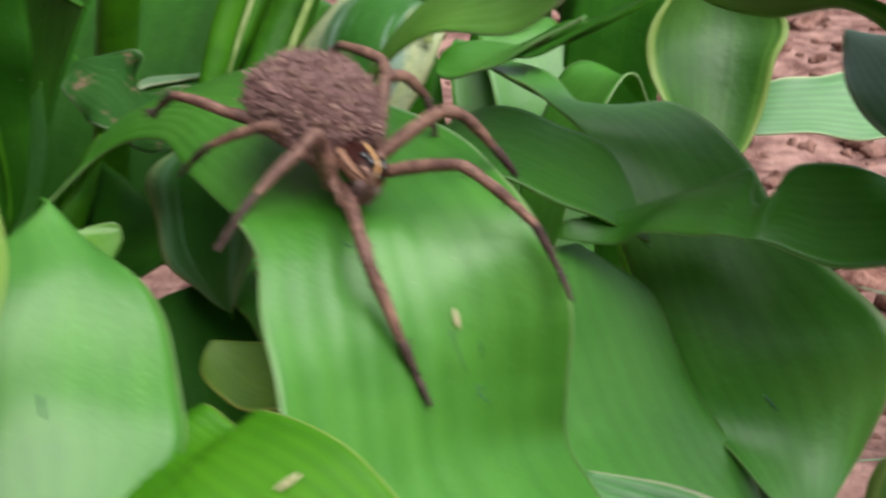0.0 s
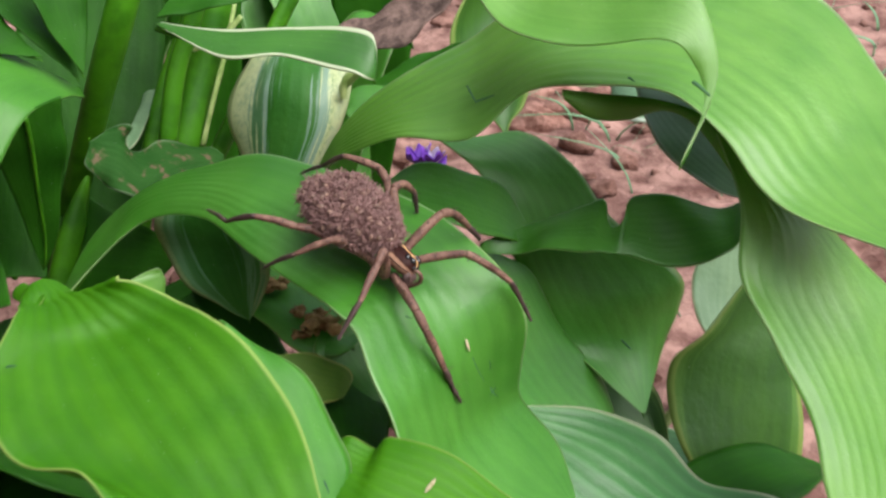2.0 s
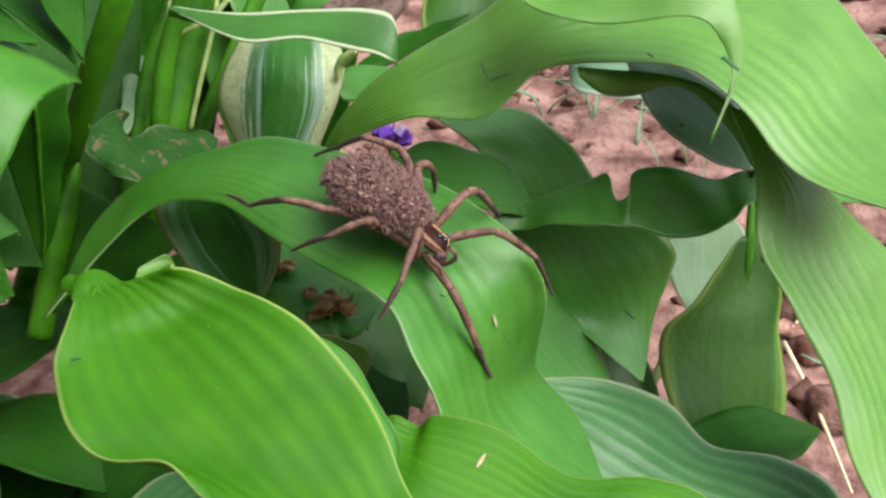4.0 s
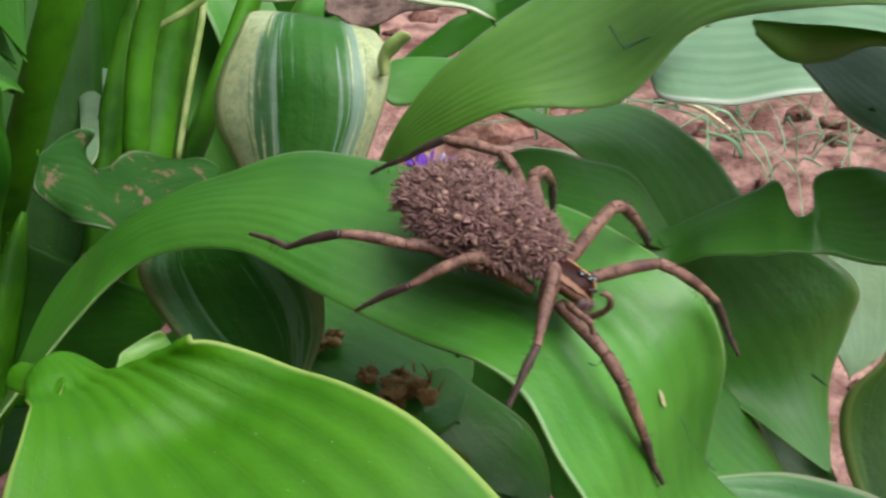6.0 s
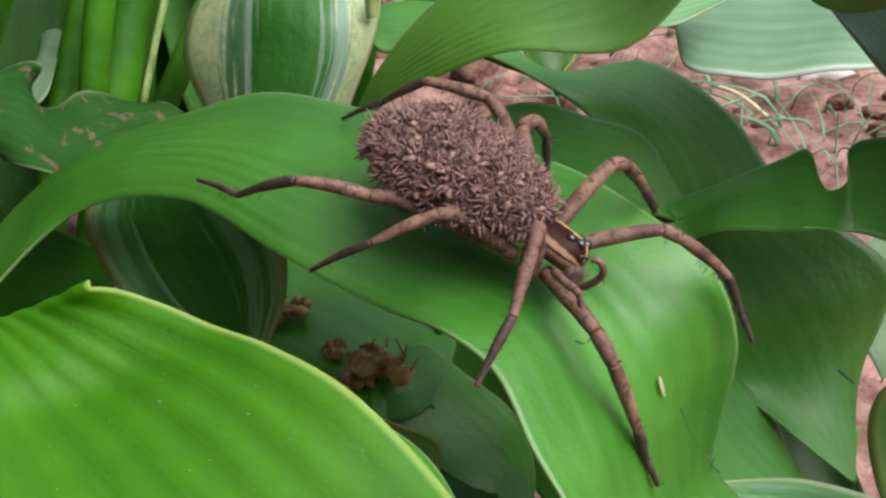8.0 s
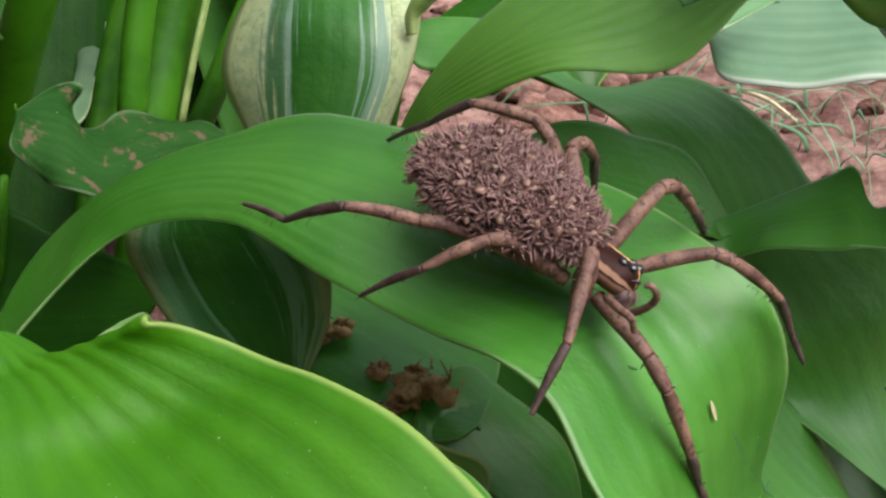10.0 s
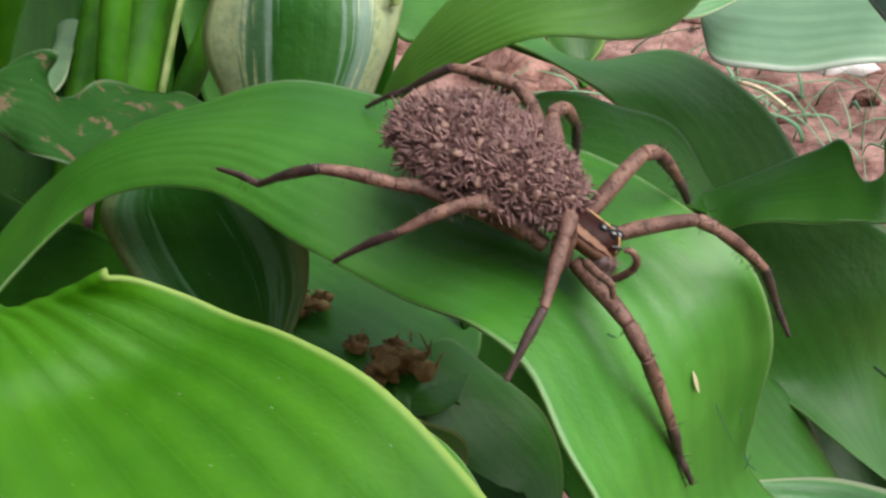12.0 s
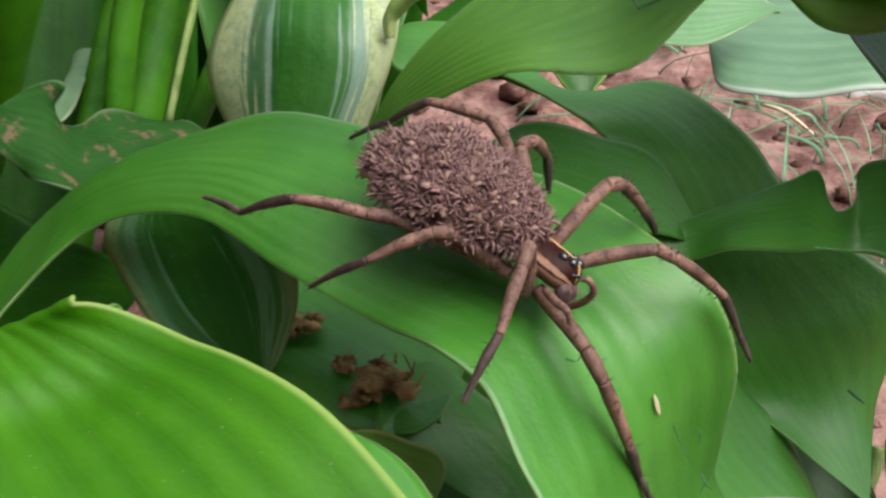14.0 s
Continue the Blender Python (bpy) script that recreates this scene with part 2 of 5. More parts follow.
def root(name, at, label, category, group=""):
    ob = new(name)
    ob.empty_display_size = 0.005
    ob.location = at
    ob.matrix_world = Matrix.Translation(at)
    return tagged(ob, label, category, group)


def spline(points, s):
    """A smooth curve through the points, s from 0 to 1."""
    n = len(points) - 1
    k = min(int(s * n), n - 1)
    f = s * n - k
    p = [np.array(points[min(max(k + d, 0), n)], float) for d in (-1, 0, 1, 2)]
    return 0.5 * (2 * p[1] + (p[2] - p[0]) * f + (2 * p[0] - 5 * p[1] + 4 * p[2] - p[3]) * f * f + (3 * p[1] - p[0] - 3 * p[2] + p[3]) * f ** 3)


def tube(bm, points, radii, sides=10, steps=None, squash=1.0):
    """A round tapering tube along a smooth curve (metres), closed at both ends."""
    steps = steps or 4 * (len(points) - 1)
    rings = []
    side = None
    for i in range(steps + 1):
        s = i / steps
        c = Vector(spline(points, s))
        d = Vector(spline(points, min(1, s + 0.02))) - Vector(spline(points, max(0, s - 0.02)))
        d.normalize()
        if side is None:
            side = d.orthogonal().normalized()
        side = (side - d * side.dot(d)).normalized()
        up = d.cross(side)
        r = float(np.interp(s * (len(radii) - 1), range(len(radii)), radii))
        rings.append([bm.verts.new(c + (side * math.cos(a) + up * math.sin(a) * squash) * r) for a in (2 * math.pi * k / sides for k in range(sides))])
    for a, b in zip(rings, rings[1:]):
        for k in range(sides):
            bm.faces.new((a[k], a[(k + 1) % sides], b[(k + 1) % sides], b[k]))
    bm.faces.new(rings[0][::-1])
    bm.faces.new(rings[-1])


def ellipsoid(bm, m, rings=12, sides=16):
    bmesh.ops.create_uvsphere(bm, u_segments=sides, v_segments=rings, radius=1.0, matrix=m)


def mm(points):
    return [(x / 1000, y / 1000, z / 1000) for x, y, z in points]


# ---- hosta leaves ----
def leaf(plant, guides, material, label, along=44, across=22, pleat=0.0001, veins=5, wave=0.0006, seed=0, rib=True, thick=0.0005, name="leaf"):
    """A blade lofted between its left margin, its midrib and its right margin, pleated along the veins, with a raised midrib under it."""
    left, mid, right = (mm(g) for g in guides)
    bm = bmesh.new()
    uv_layer = bm.loops.layers.uv.new("UVMap")
    grid, ribline, lift = [], [], 0.0
    for i in range(along + 1):
        s = i / along
        a, b, c = (Vector(spline(g, s)) for g in (left, mid, right))
        a2, b2, c2 = (Vector(spline(g, min(1, s + 0.01))) for g in (left, mid, right))
        a1, b1, c1 = (Vector(spline(g, max(0, s - 0.01))) for g in (left, mid, right))
        width = (c - a).length
        fade = min(1.0, width / 0.02) * min(1.0, s * 8, (1 - s) * 6)
        row = []
        for j in range(across + 1):
            v = 2 * j / across - 1
            p = a * (v * v - v) / 2 + b * (1 - v * v) + c * (v * v + v) / 2
            du = (a2 - a1) * (v * v - v) / 2 + (b2 - b1) * (1 - v * v) + (c2 - c1) * (v * v + v) / 2
            dv = a * (v - 0.5) - b * 2 * v + c * (v + 0.5)
            n = du.cross(dv)
            n = n.normalized() if n.length > 1e-12 else Vector((0, 0, 1))
            h = -pleat * fade * math.cos(2 * math.pi * veins * abs(v)) * (1 - 0.5 * abs(v))
            h += wave * fade * abs(v) ** 3 * math.sin(s * 17 + seed * 1.7 + (2.0 if v > 0 else 0))
            h += 0.0008 * fade * noise.noise((p.x * 60 + seed, p.y * 60, p.z * 60))
            row.append(bm.verts.new(p + n * h))
            if j == across // 2:
                ribline.append((p, n))
                lift += n.z
        grid.append(row)
    for i in range(along):
        for j in range(across):
            f = bm.faces.new((grid[i][j], grid[i + 1][j], grid[i + 1][j + 1], grid[i][j + 1]))
            for lp, (ui, vj) in zip(f.loops, ((i, j), (i + 1, j), (i + 1, j + 1), (i, j + 1))):
                lp[uv_layer].uv = (ui / along, vj / across)
    bmesh.ops.remove_doubles(bm, verts=bm.verts, dist=1e-7)
    ob = part(name, bm, material, plant, label)
    solid = ob.modifiers.new("thickness", "SOLIDIFY")
    solid.thickness, solid.offset = thick, 0
    if rib:
        bm = bmesh.new()
        down = -0.0011 if lift > 0 else 0.0011
        tube(bm, [tuple(p + n * down) for p, n in ribline[::4]], [0.0008, 0.0006, 0.0004, 0.0002], 6, 20)
        part("midrib", bm, STEM, ob)
    return ob


def petiole(plant, points, radii, label="", material=STEM):
    bm = bmesh.new()
    tube(bm, mm(points), [r / 1000 for r in radii], 12, 16, 0.7)
    return part("petiole", bm, material, plant, label)


def simple_leaf(plant, base, heading, length, width, rise, droop, material, label, seed):
    """A leaf from its stalk's end, by its heading in degrees, its length and width, how far it rises and how its tip droops."""
    a = math.radians(heading)
    out, side = Vector((math.cos(a), math.sin(a), 0)), Vector((-math.sin(a), math.cos(a), 0))
    guides = [[], [], []]
    for k in range(6):
        f = k / 5
        p = Vector(base) * 1000 + out * length * f + Vector((0, 0, rise * math.sin(f * 2.2) - droop * f * f))
        w = width * math.sin(math.pi * min(1, 0.06 + f * 0.94)) ** 0.7 * (1 - 0.25 * f)
        for g, q in zip(guides, (-1, 0, 1)):
            g.append(tuple(p + side * w * q + Vector((0, 0, 0.16 * w * abs(q)))))
    leaf(plant, guides, material, label, 24, 14, seed=seed, rib=False)


# ---- ground ----
GROUND_Z = -0.135


def ground_height(x, y):
    near = 1.0 / (1.0 + (x * x + (y - 0.2) ** 2) / 0.6)
    return GROUND_Z + near * (0.012 * noise.noise((x * 9, y * 9, 0)) + 0.006 * noise.noise((x * 34, y * 34, 3)) + 0.0025 * noise.noise((x * 110, y * 110, 5)))


def build_ground():
    bm = bmesh.new()
    n = 190
    grid = []
    for i in range(n + 1):
        row = []
        for j in range(n + 1):
            u, v = 2 * i / n - 1, 2 * j / n - 1
            x = 0.045 * math.sinh(u * 8.6) if abs(u) > 1e-9 else 0.0
            y = 0.25 + 0.045 * math.sinh(v * 8.6)
            row.append(bm.verts.new((x, y, ground_height(x, y))))
        grid.append(row)
    for i in range(n):
        for j in range(n):
            bm.faces.new((grid[i][j], grid[i + 1][j], grid[i + 1][j + 1], grid[i][j + 1]))
    tagged(part("ground", bm, SOIL), "bare reddish clay soil of a garden bed", "ground", kind="structure")


unit = bmesh.new()
bmesh.ops.create_icosphere(unit, subdivisions=2, radius=1.0)
BALL = [v.co.copy() for v in unit.verts]
BALL_FACES = [[v.index for v in f.verts] for f in unit.faces]
unit.free()


def clod_mesh(bm, at, r, seed):
    """A lumpy flattened ball of earth."""
    made = []
    for v in BALL:
        k = 1 + 0.85 * noise.noise((v.x * 1.3 + seed, v.y * 1.3, v.z * 1.3)) + 0.35 * noise.noise((v.x * 3.4 + seed, v.y * 3.4, v.z * 3.4))
        made.append(bm.verts.new(Vector(at) + Vector((v.x * k, v.y * k * 0.85, v.z * k * 0.6)) * r))
    for f in BALL_FACES:
        bm.faces.new([made[q] for q in f])


build_ground()


# ---- added walls, out of sight, that keep sky light off the leaves ----
def sky_blocker(name, x0, y0, x1, y1, height):
    bm = bmesh.new()
    bmesh.ops.create_cube(bm, size=1.0, matrix=Matrix.Translation(((x0 + x1) / 2, (y0 + y1) / 2, GROUND_Z - 0.05 + height / 2)) @ Matrix.Diagonal((x1 - x0, y1 - y0, height, 1)))
    bmesh.ops.bevel(bm, geom=bm.edges[:], offset=0.01, segments=2)
    tagged(part(name, bm, PLASTER), "added unseen plaster wall that blocks part of the sky", "wall", kind="structure")


# invented blockers to the left and behind the camera, for deeper shading
sky_blocker("sky_blocker_west", -1.15, -1.2, -1.0, 2.0, 1.7)
sky_blocker("sky_blocker_south", -1.0, -1.15, 1.2, -1.0, 0.9)

# ---- the hosta plants ----
green_plant = root("hosta_plant", (-0.1, 0.12, GROUND_Z), "clump of bright green hosta with long arching leaves", "plant", "hosta plants")
variegated_plant = root("hosta_plant", (-0.07, 0.17, GROUND_Z), "variegated hosta with cream-edged dark green leaves", "plant", "hosta plants")
front_plant = root("hosta_plant", (-0.06, 0.0, GROUND_Z), "glossy green hosta with broad heart-shaped leaves", "plant", "hosta plants")
side_plant = root("hosta_plant", (0.11, 0.1, GROUND_Z), "hosta with drooping and twisted green leaves", "plant", "hosta plants")

leaf(green_plant, [
    [(-103, 22, -40), (-88, 31, -25), (-74, 34, -13), (-57, 27.8, -8), (-41.5, 15, -10.5), (-27, 4.4, -13), (-18, -9, -8.6), (-11.4, -14.6, -11.4), (-6.9, -21.8, -18.1), (-2.1, -26.9, -24.7), (1, -31, -33), (5, -36, -43), (14, -38, -54), (39.5, -8, -66)],
    [(-103, 28, -41), (-89, 38, -25), (-77, 40, -11), (-58, 36, -3.5), (-41, 27, -3), (-22, 17.5, -6.6), (-7, 9, -8.6), (0.5, 3.5, -12), (5.5, -1, -18), (8.3, -3.6, -25), (10, -6.3, -34.5), (13, -9, -45), (24, -12, -56), (39.5, -8, -66)],
    [(-102, 33, -41), (-93, 43, -25), (-80, 46, -13), (-60, 45, -3), (-44, 45, 1), (-20, 40, -2), (-1, 30, -3.5), (12, 20, -7.5), (20.5, 14.6, -14), (24.3, 15.7, -26), (23.2, 16.2, -40), (23.5, 16, -49.5), (33, 9, -58.5), (39.5, -8, -66)],
], GREEN, "arching bright green leaf that the spider sits on", 80, 48, 0.00008, 5, 0.0004, seed=1)
leaf(front_plant, [
    [(-76, -40, 12), (-75.4, -44, 12.5), (-74.6, -47, 13), (-74.3, -50, 13), (-74, -55, 13), (-74, -61, 12), (-74, -67, 9), (-70, -78, 4), (-62, -84, 1), (-49, -88, 5), (-41, -94, 1), (-24, -100, -8), (10, -103, -14)],
    [(-73, -36, 13), (-70, -38.5, 12), (-68, -40.5, 11.2), (-66, -42, 11), (-62, -47, 10), (-59, -50, 8), (-55, -55, 7), (-47, -65, 4), (-38, -75, 0), (-28, -85, -4), (-19, -93, -7), (-7, -99, -11), (10, -103, -14)],
    [(-69, -34, 10), (-61, -38, 8.5), (-55, -40.4, 16.4), (-54, -41.2, 16.8), (-48, -41, 15.2), (-42, -42, 13), (-35, -45, 11.5), (-26, -51, 9), (-16, -61, 4), (-10, -71, -1), (-6, -80, -7), (1, -91, -10), (10, -103, -14)],
], GREEN_RIM, "broad glossy leaf with a pale rolled margin", 72, 60, 0.00013, 5, 0.0010, seed=2)
leaf(front_plant, [
    [(-79, -39, 10), (-75, -43, 11), (-72, -45, 11), (-71, -42, 12)],
    [(-79, -37, 11), (-75, -40, 12), (-72, -41, 12), (-71, -42, 12)],
    [(-78, -35, 11), (-75, -37, 12), (-72, -37, 12), (-71, -42, 12)],
], GREEN_RIM, "rolled lobe of a broad leaf", 24, 14, seed=3)
leaf(front_plant, [
    [(-44, -43, -10), (-44, -53, -13), (-41, -61, -17), (-36, -66, -24), (-29, -69, -29), (-15, -62, -37)],
    [(-38, -30, -4), (-31, -36, -9), (-28, -44, -16), (-24, -52, -22), (-20, -57, -29), (-15, -62, -37)],
    [(-39, -26, -2), (-29, -26, -9), (-19, -28, -17), (-12, -35, -25), (-9, -43, -32), (-15, -62, -37)],
], GREEN, "green leaf half hidden under a broad one", seed=4)
leaf(front_plant, [
    [(-17, -44, -32), (-14, -48, -33), (-9, -52, -33.5), (-4, -57, -35), (8, -61, -40), (23, -63, -47), (37, -62, -51), (51, -62, -54), (74, -54, -59)],
    [(-16, -38, -31), (-12.5, -39, -30), (-7, -41, -31), (-2, -44, -30), (11, -47, -34), (26, -50, -42), (43, -50, -46), (58, -51, -51), (74, -54, -59)],
    [(-14, -31, -30), (-10.5, -31.5, -27.6), (-5, -32, -30.8), (-1.5, -32, -26.2), (12, -34, -29), (29, -37, -40), (47, -35, -41), (61, -38, -46), (74, -54, -59)],
], GREEN_RIM, "low green leaf with a pale margin", 48, 30, 0.0002, seed=5)
leaf(side_plant, [
    [(16, 11, -58), (22, -1, -68), (32, -11, -75), (45, -16, -78), (61, -17, -80), (77, -18, -82), (105, -14, -88)],
    [(19, 17, -58), (33, 13, -64), (45, 7, -69), (59, 1, -74), (74, -2, -79), (87, -7, -82), (105, -14, -88)],
    [(24, 23, -57), (41, 27, -60), (58, 25, -65), (70, 18, -75), (88, 17, -77), (101, 8, -81), (105, -14, -88)],
], BLUE, "blue-green leaf with a cream margin", 44, 30, 0.0003, seed=6)
leaf(green_plant, [
    [(-25, 96, -8), (-11, 82, -8), (-1, 74, -10), (6, 70, -13), (11, 68, -21), (14, 65, -30), (20, 62, -43), (31, 58, -60), (43, 51, -68), (54, 46.5, -75.5)],
    [(-24, 99, -8), (-10, 86, -9), (0, 79, -10), (13, 77, -13), (24, 73, -22), (31, 68, -36), (40, 62, -50), (46, 60, -62), (51, 54, -70), (54, 46.5, -75.5)],
    [(-23, 101, -8), (-9, 92, -8), (2, 86, -13), (18, 87, -12), (33, 82, -20), (43, 76, -31), (61.7, 70, -44), (62, 72, -56), (58.5, 68, -68), (54, 46.5, -75.5)],
], COOL, "dark green leaf hanging with its tip down", 56, 26, 0.00006, seed=7)
leaf(side_plant, [
    [(10, 46, -26), (20, 47, -26.5), (26.4, 44, -22.5), (34.6, 42, -21.6), (38, 41, -21.2), (40.8, 41, -21.2), (43.6, 41, -21.4), (46.4, 41, -21.5), (49.2, 41, -21.9), (58.4, 41, -24.9), (66.9, 42, -24.2), (74.2, 46, -22.1), (83.1, 54, -20.6), (123, 82, -38)],
    [(10.5, 46.5, -24.3), (20, 50, -24.1), (28.7, 49.5, -20.2), (36.3, 48.8, -18.6), (39.8, 48.5, -17.9), (41.5, 45, -19.6), (43.8, 44, -20), (46.4, 43.8, -19.4), (48.4, 47.5, -17.8), (54.7, 48.5, -18.6), (63.2, 49.5, -18.2), (72.6, 53, -19.8), (83.6, 60, -19.4), (123, 82, -38)],
    [(11, 47, -23), (20, 53, -22), (31, 55, -18.3), (38, 55.5, -16), (41.5, 56, -15), (42.6, 51, -17.2), (44, 48.5, -18), (46.5, 48, -16.2), (47.5, 54, -14.2), (51, 56, -12.7), (59.4, 57, -12.7), (70.9, 60, -18), (84.1, 66, -18.6), (123, 82, -38)],
], GREEN, "dark green leaf with a bite out of its edge", 72, 22, 0.0003, seed=8)
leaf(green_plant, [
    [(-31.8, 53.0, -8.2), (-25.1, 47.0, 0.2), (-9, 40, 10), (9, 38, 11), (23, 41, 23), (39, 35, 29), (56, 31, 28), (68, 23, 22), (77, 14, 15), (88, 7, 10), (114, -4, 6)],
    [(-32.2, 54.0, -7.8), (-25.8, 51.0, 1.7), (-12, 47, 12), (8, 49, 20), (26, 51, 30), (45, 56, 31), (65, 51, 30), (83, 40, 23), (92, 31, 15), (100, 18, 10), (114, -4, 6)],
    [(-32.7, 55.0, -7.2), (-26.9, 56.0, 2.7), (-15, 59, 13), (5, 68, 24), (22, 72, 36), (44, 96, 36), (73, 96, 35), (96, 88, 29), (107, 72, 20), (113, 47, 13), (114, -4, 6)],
], LIT_GREEN, "large light green leaf arching over the bed", 60, 50, 0.00016, 5, 0.001, seed=9)
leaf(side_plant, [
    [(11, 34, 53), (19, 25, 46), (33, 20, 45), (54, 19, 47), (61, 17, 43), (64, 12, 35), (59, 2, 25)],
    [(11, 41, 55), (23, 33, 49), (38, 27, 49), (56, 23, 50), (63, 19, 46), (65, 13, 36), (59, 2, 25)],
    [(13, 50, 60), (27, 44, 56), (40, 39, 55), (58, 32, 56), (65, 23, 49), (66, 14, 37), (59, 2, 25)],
], LIT_GREEN, "leaf with a long thin curled tip", seed=10)
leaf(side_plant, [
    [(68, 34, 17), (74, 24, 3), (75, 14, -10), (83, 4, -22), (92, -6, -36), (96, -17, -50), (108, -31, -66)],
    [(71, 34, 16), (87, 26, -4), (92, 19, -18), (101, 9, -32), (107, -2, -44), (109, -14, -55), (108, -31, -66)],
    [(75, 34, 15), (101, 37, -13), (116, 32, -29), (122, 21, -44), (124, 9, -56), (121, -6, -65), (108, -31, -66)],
], LIT_GREEN, "drooping pale green leaf", 44, 30, 0.0002, seed=11)
leaf(side_plant, [
    [(48, 94, 2), (49, 87, 0), (53, 73, -4), (60, 66, -9), (69, 61, -13), (80, 61, -16)],
    [(48, 94, 2), (52, 89, 1), (60, 79, -3), (67, 72, -7), (74, 66, -11), (80, 61, -16)],
    [(48, 94, 2), (56, 93, 1), (67, 87, 0), (75, 82, -4), (80, 73, -8), (80, 61, -16)],
], SHEEN_PALE, "grey-green leaf over bare soil", seed=12)
leaf(side_plant, [
    [(82, 81, -50), (71, 70, -62), (61, 65, -70), (61, 59, -83), (66, 54, -95), (74, 53, -104), (89, 55, -116)],
    [(85, 83, -50), (86, 79, -63), (83, 72, -73), (82, 65, -88), (83, 59, -101), (85, 57, -109), (89, 55, -116)],
    [(88, 86, -52), (96, 82, -65), (97, 79, -78), (99, 72, -93), (99, 66, -106), (97, 62, -113), (89, 55, -116)],
], UPRIGHT, "upright twisted yellow-green leaf", seed=13)
leaf(side_plant, [
    [(80, 127, -65), (69, 121, -71), (67, 113, -79), (70, 107, -85), (74, 105, -92)],
    [(80, 127, -65), (80, 124, -70), (80, 117, -81), (79, 110, -89), (74, 105, -92)],
    [(80, 127, -65), (92, 125, -73), (91, 120, -83), (85, 113, -90), (74, 105, -92)],
], GREY, "pale grey-green leaf lying low", seed=14)
leaf(variegated_plant, [
    [(-57, 118, 0), (-59, 102, 4), (-63, 94, -1), (-65, 88, -10), (-62, 83, -18), (-56, 79, -24), (-48, 71, -28)],
    [(-47, 122, -3), (-45, 97, 5), (-44, 84, 2), (-44, 77, -6), (-46, 73, -15), (-47, 71, -22), (-48, 71, -28)],
    [(-35, 116, -4), (-30, 95, 1), (-30, 88, -1), (-32, 82, -10), (-36, 78, -17), (-40, 75, -22), (-48, 71, -28)],
], STRIPE, "dark green leaf with broad cream stripes", 48, 28, seed=15)
leaf(variegated_plant, [
    [(-67, 41, 38), (-48, 28, 36), (-33, 29, 36), (-20, 27, 34), (-14, 27, 32), (-12, 30, 30)],
    [(-67, 41, 38), (-49, 33, 37), (-33, 34, 37), (-20, 33, 36), (-13, 31, 34), (-12, 30, 30)],
    [(-66, 42, 38), (-49, 38, 38), (-33, 39, 39), (-20, 39, 39), (-13, 37, 38), (-12, 30, 30)],
], WHITE_RIM, "leaf with a white margin and pointed tip", seed=16)
leaf(variegated_plant, [
    [(-67, 55, -15), (-77, 52, -22), (-76, 49, -30), (-68, 42, -36), (-58, 37, -40), (-49.5, 34, -42)],
    [(-67, 55, -15), (-64, 50, -20), (-59, 43, -26), (-55, 37, -31), (-52, 34.5, -37), (-49.5, 34, -42)],
    [(-67, 55, -15), (-52, 46, -16), (-44, 38, -20), (-43, 35, -27), (-45.5, 33, -35), (-49.5, 34, -42)],
], STRIPE_DARK, "dark striped leaf hanging in the shade", seed=17)
leaf(front_plant, [
    [(-73, 54, -42), (-56, 40, -40), (-43, 30, -42), (-33, 23, -44), (-25, 21, -43), (-20, 24, -42)],
    [(-67, 62, -39), (-52, 49, -37), (-38, 37, -38), (-28, 30, -41), (-22, 26, -42), (-20, 24, -42)],
    [(-61, 70, -36), (-45, 64, -35), (-31, 56, -37), (-19, 50, -41), (-17, 40, -43), (-20, 24, -42)],
], COOL, "low shaded leaf with soil crumbs on it", seed=18)
leaf(front_plant, [
    [(-39, 12, -38), (-39, 8, -42), (-31, 4, -45), (-23, 4, -45), (-20, 8, -46)],
    [(-39, 12, -38), (-36, 11, -40), (-28, 9, -43), (-22, 9, -44), (-20, 8, -46)],
    [(-39, 12, -38), (-31, 16, -39), (-24, 16, -41), (-19, 14, -44), (-20, 8, -46)],
], YELLOW, "small yellowish leaf in the shade", seed=19)
leaf(front_plant, [
    [(-28, 31, -39), (-30, 21, -42), (-24, 16, -49), (-16, 11, -54), (-6, 13, -60)],
    [(-28, 31, -39), (-24, 29, -41), (-17, 23, -48), (-10, 18, -53), (-6, 13, -60)],
    [(-28, 31, -39), (-21, 37, -40), (-11, 33, -47), (-4, 27, -54), (-6, 13, -60)],
], COOL, "dark leaf deep in the clump", seed=20)
leaf(green_plant, [
    [(-95.8, 61.2, 7.8), (-95.8, 45.3, 15.3), (-100.1, 31.5, 16.3), (-103.3, 20.8, 10.0), (-107.5, 16.6, 2.5), (-109.7, 11.2, -6.0)],
    [(-96.9, 62.3, 8.9), (-105.4, 49.5, 19.5), (-109.7, 35.7, 22.7), (-113.9, 25.1, 17.4), (-116.1, 16.6, 5.7), (-109.7, 11.2, -6.0)],
    [(-98.0, 64.4, 8.9), (-113.9, 57.0, 22.7), (-126.7, 48.5, 28.1), (-128.8, 33.6, 19.5), (-126.7, 21.9, 5.7), (-109.7, 11.2, -6.0)],
], MID, "glossy leaf arching over with its tip down", seed=21)
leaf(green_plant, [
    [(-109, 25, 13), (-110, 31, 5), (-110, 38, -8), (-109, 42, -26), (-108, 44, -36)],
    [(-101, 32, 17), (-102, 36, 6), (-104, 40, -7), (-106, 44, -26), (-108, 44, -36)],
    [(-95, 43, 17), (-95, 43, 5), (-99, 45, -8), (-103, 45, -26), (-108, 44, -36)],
], SHADED_GREEN, "dark folded leaf base", seed=22)
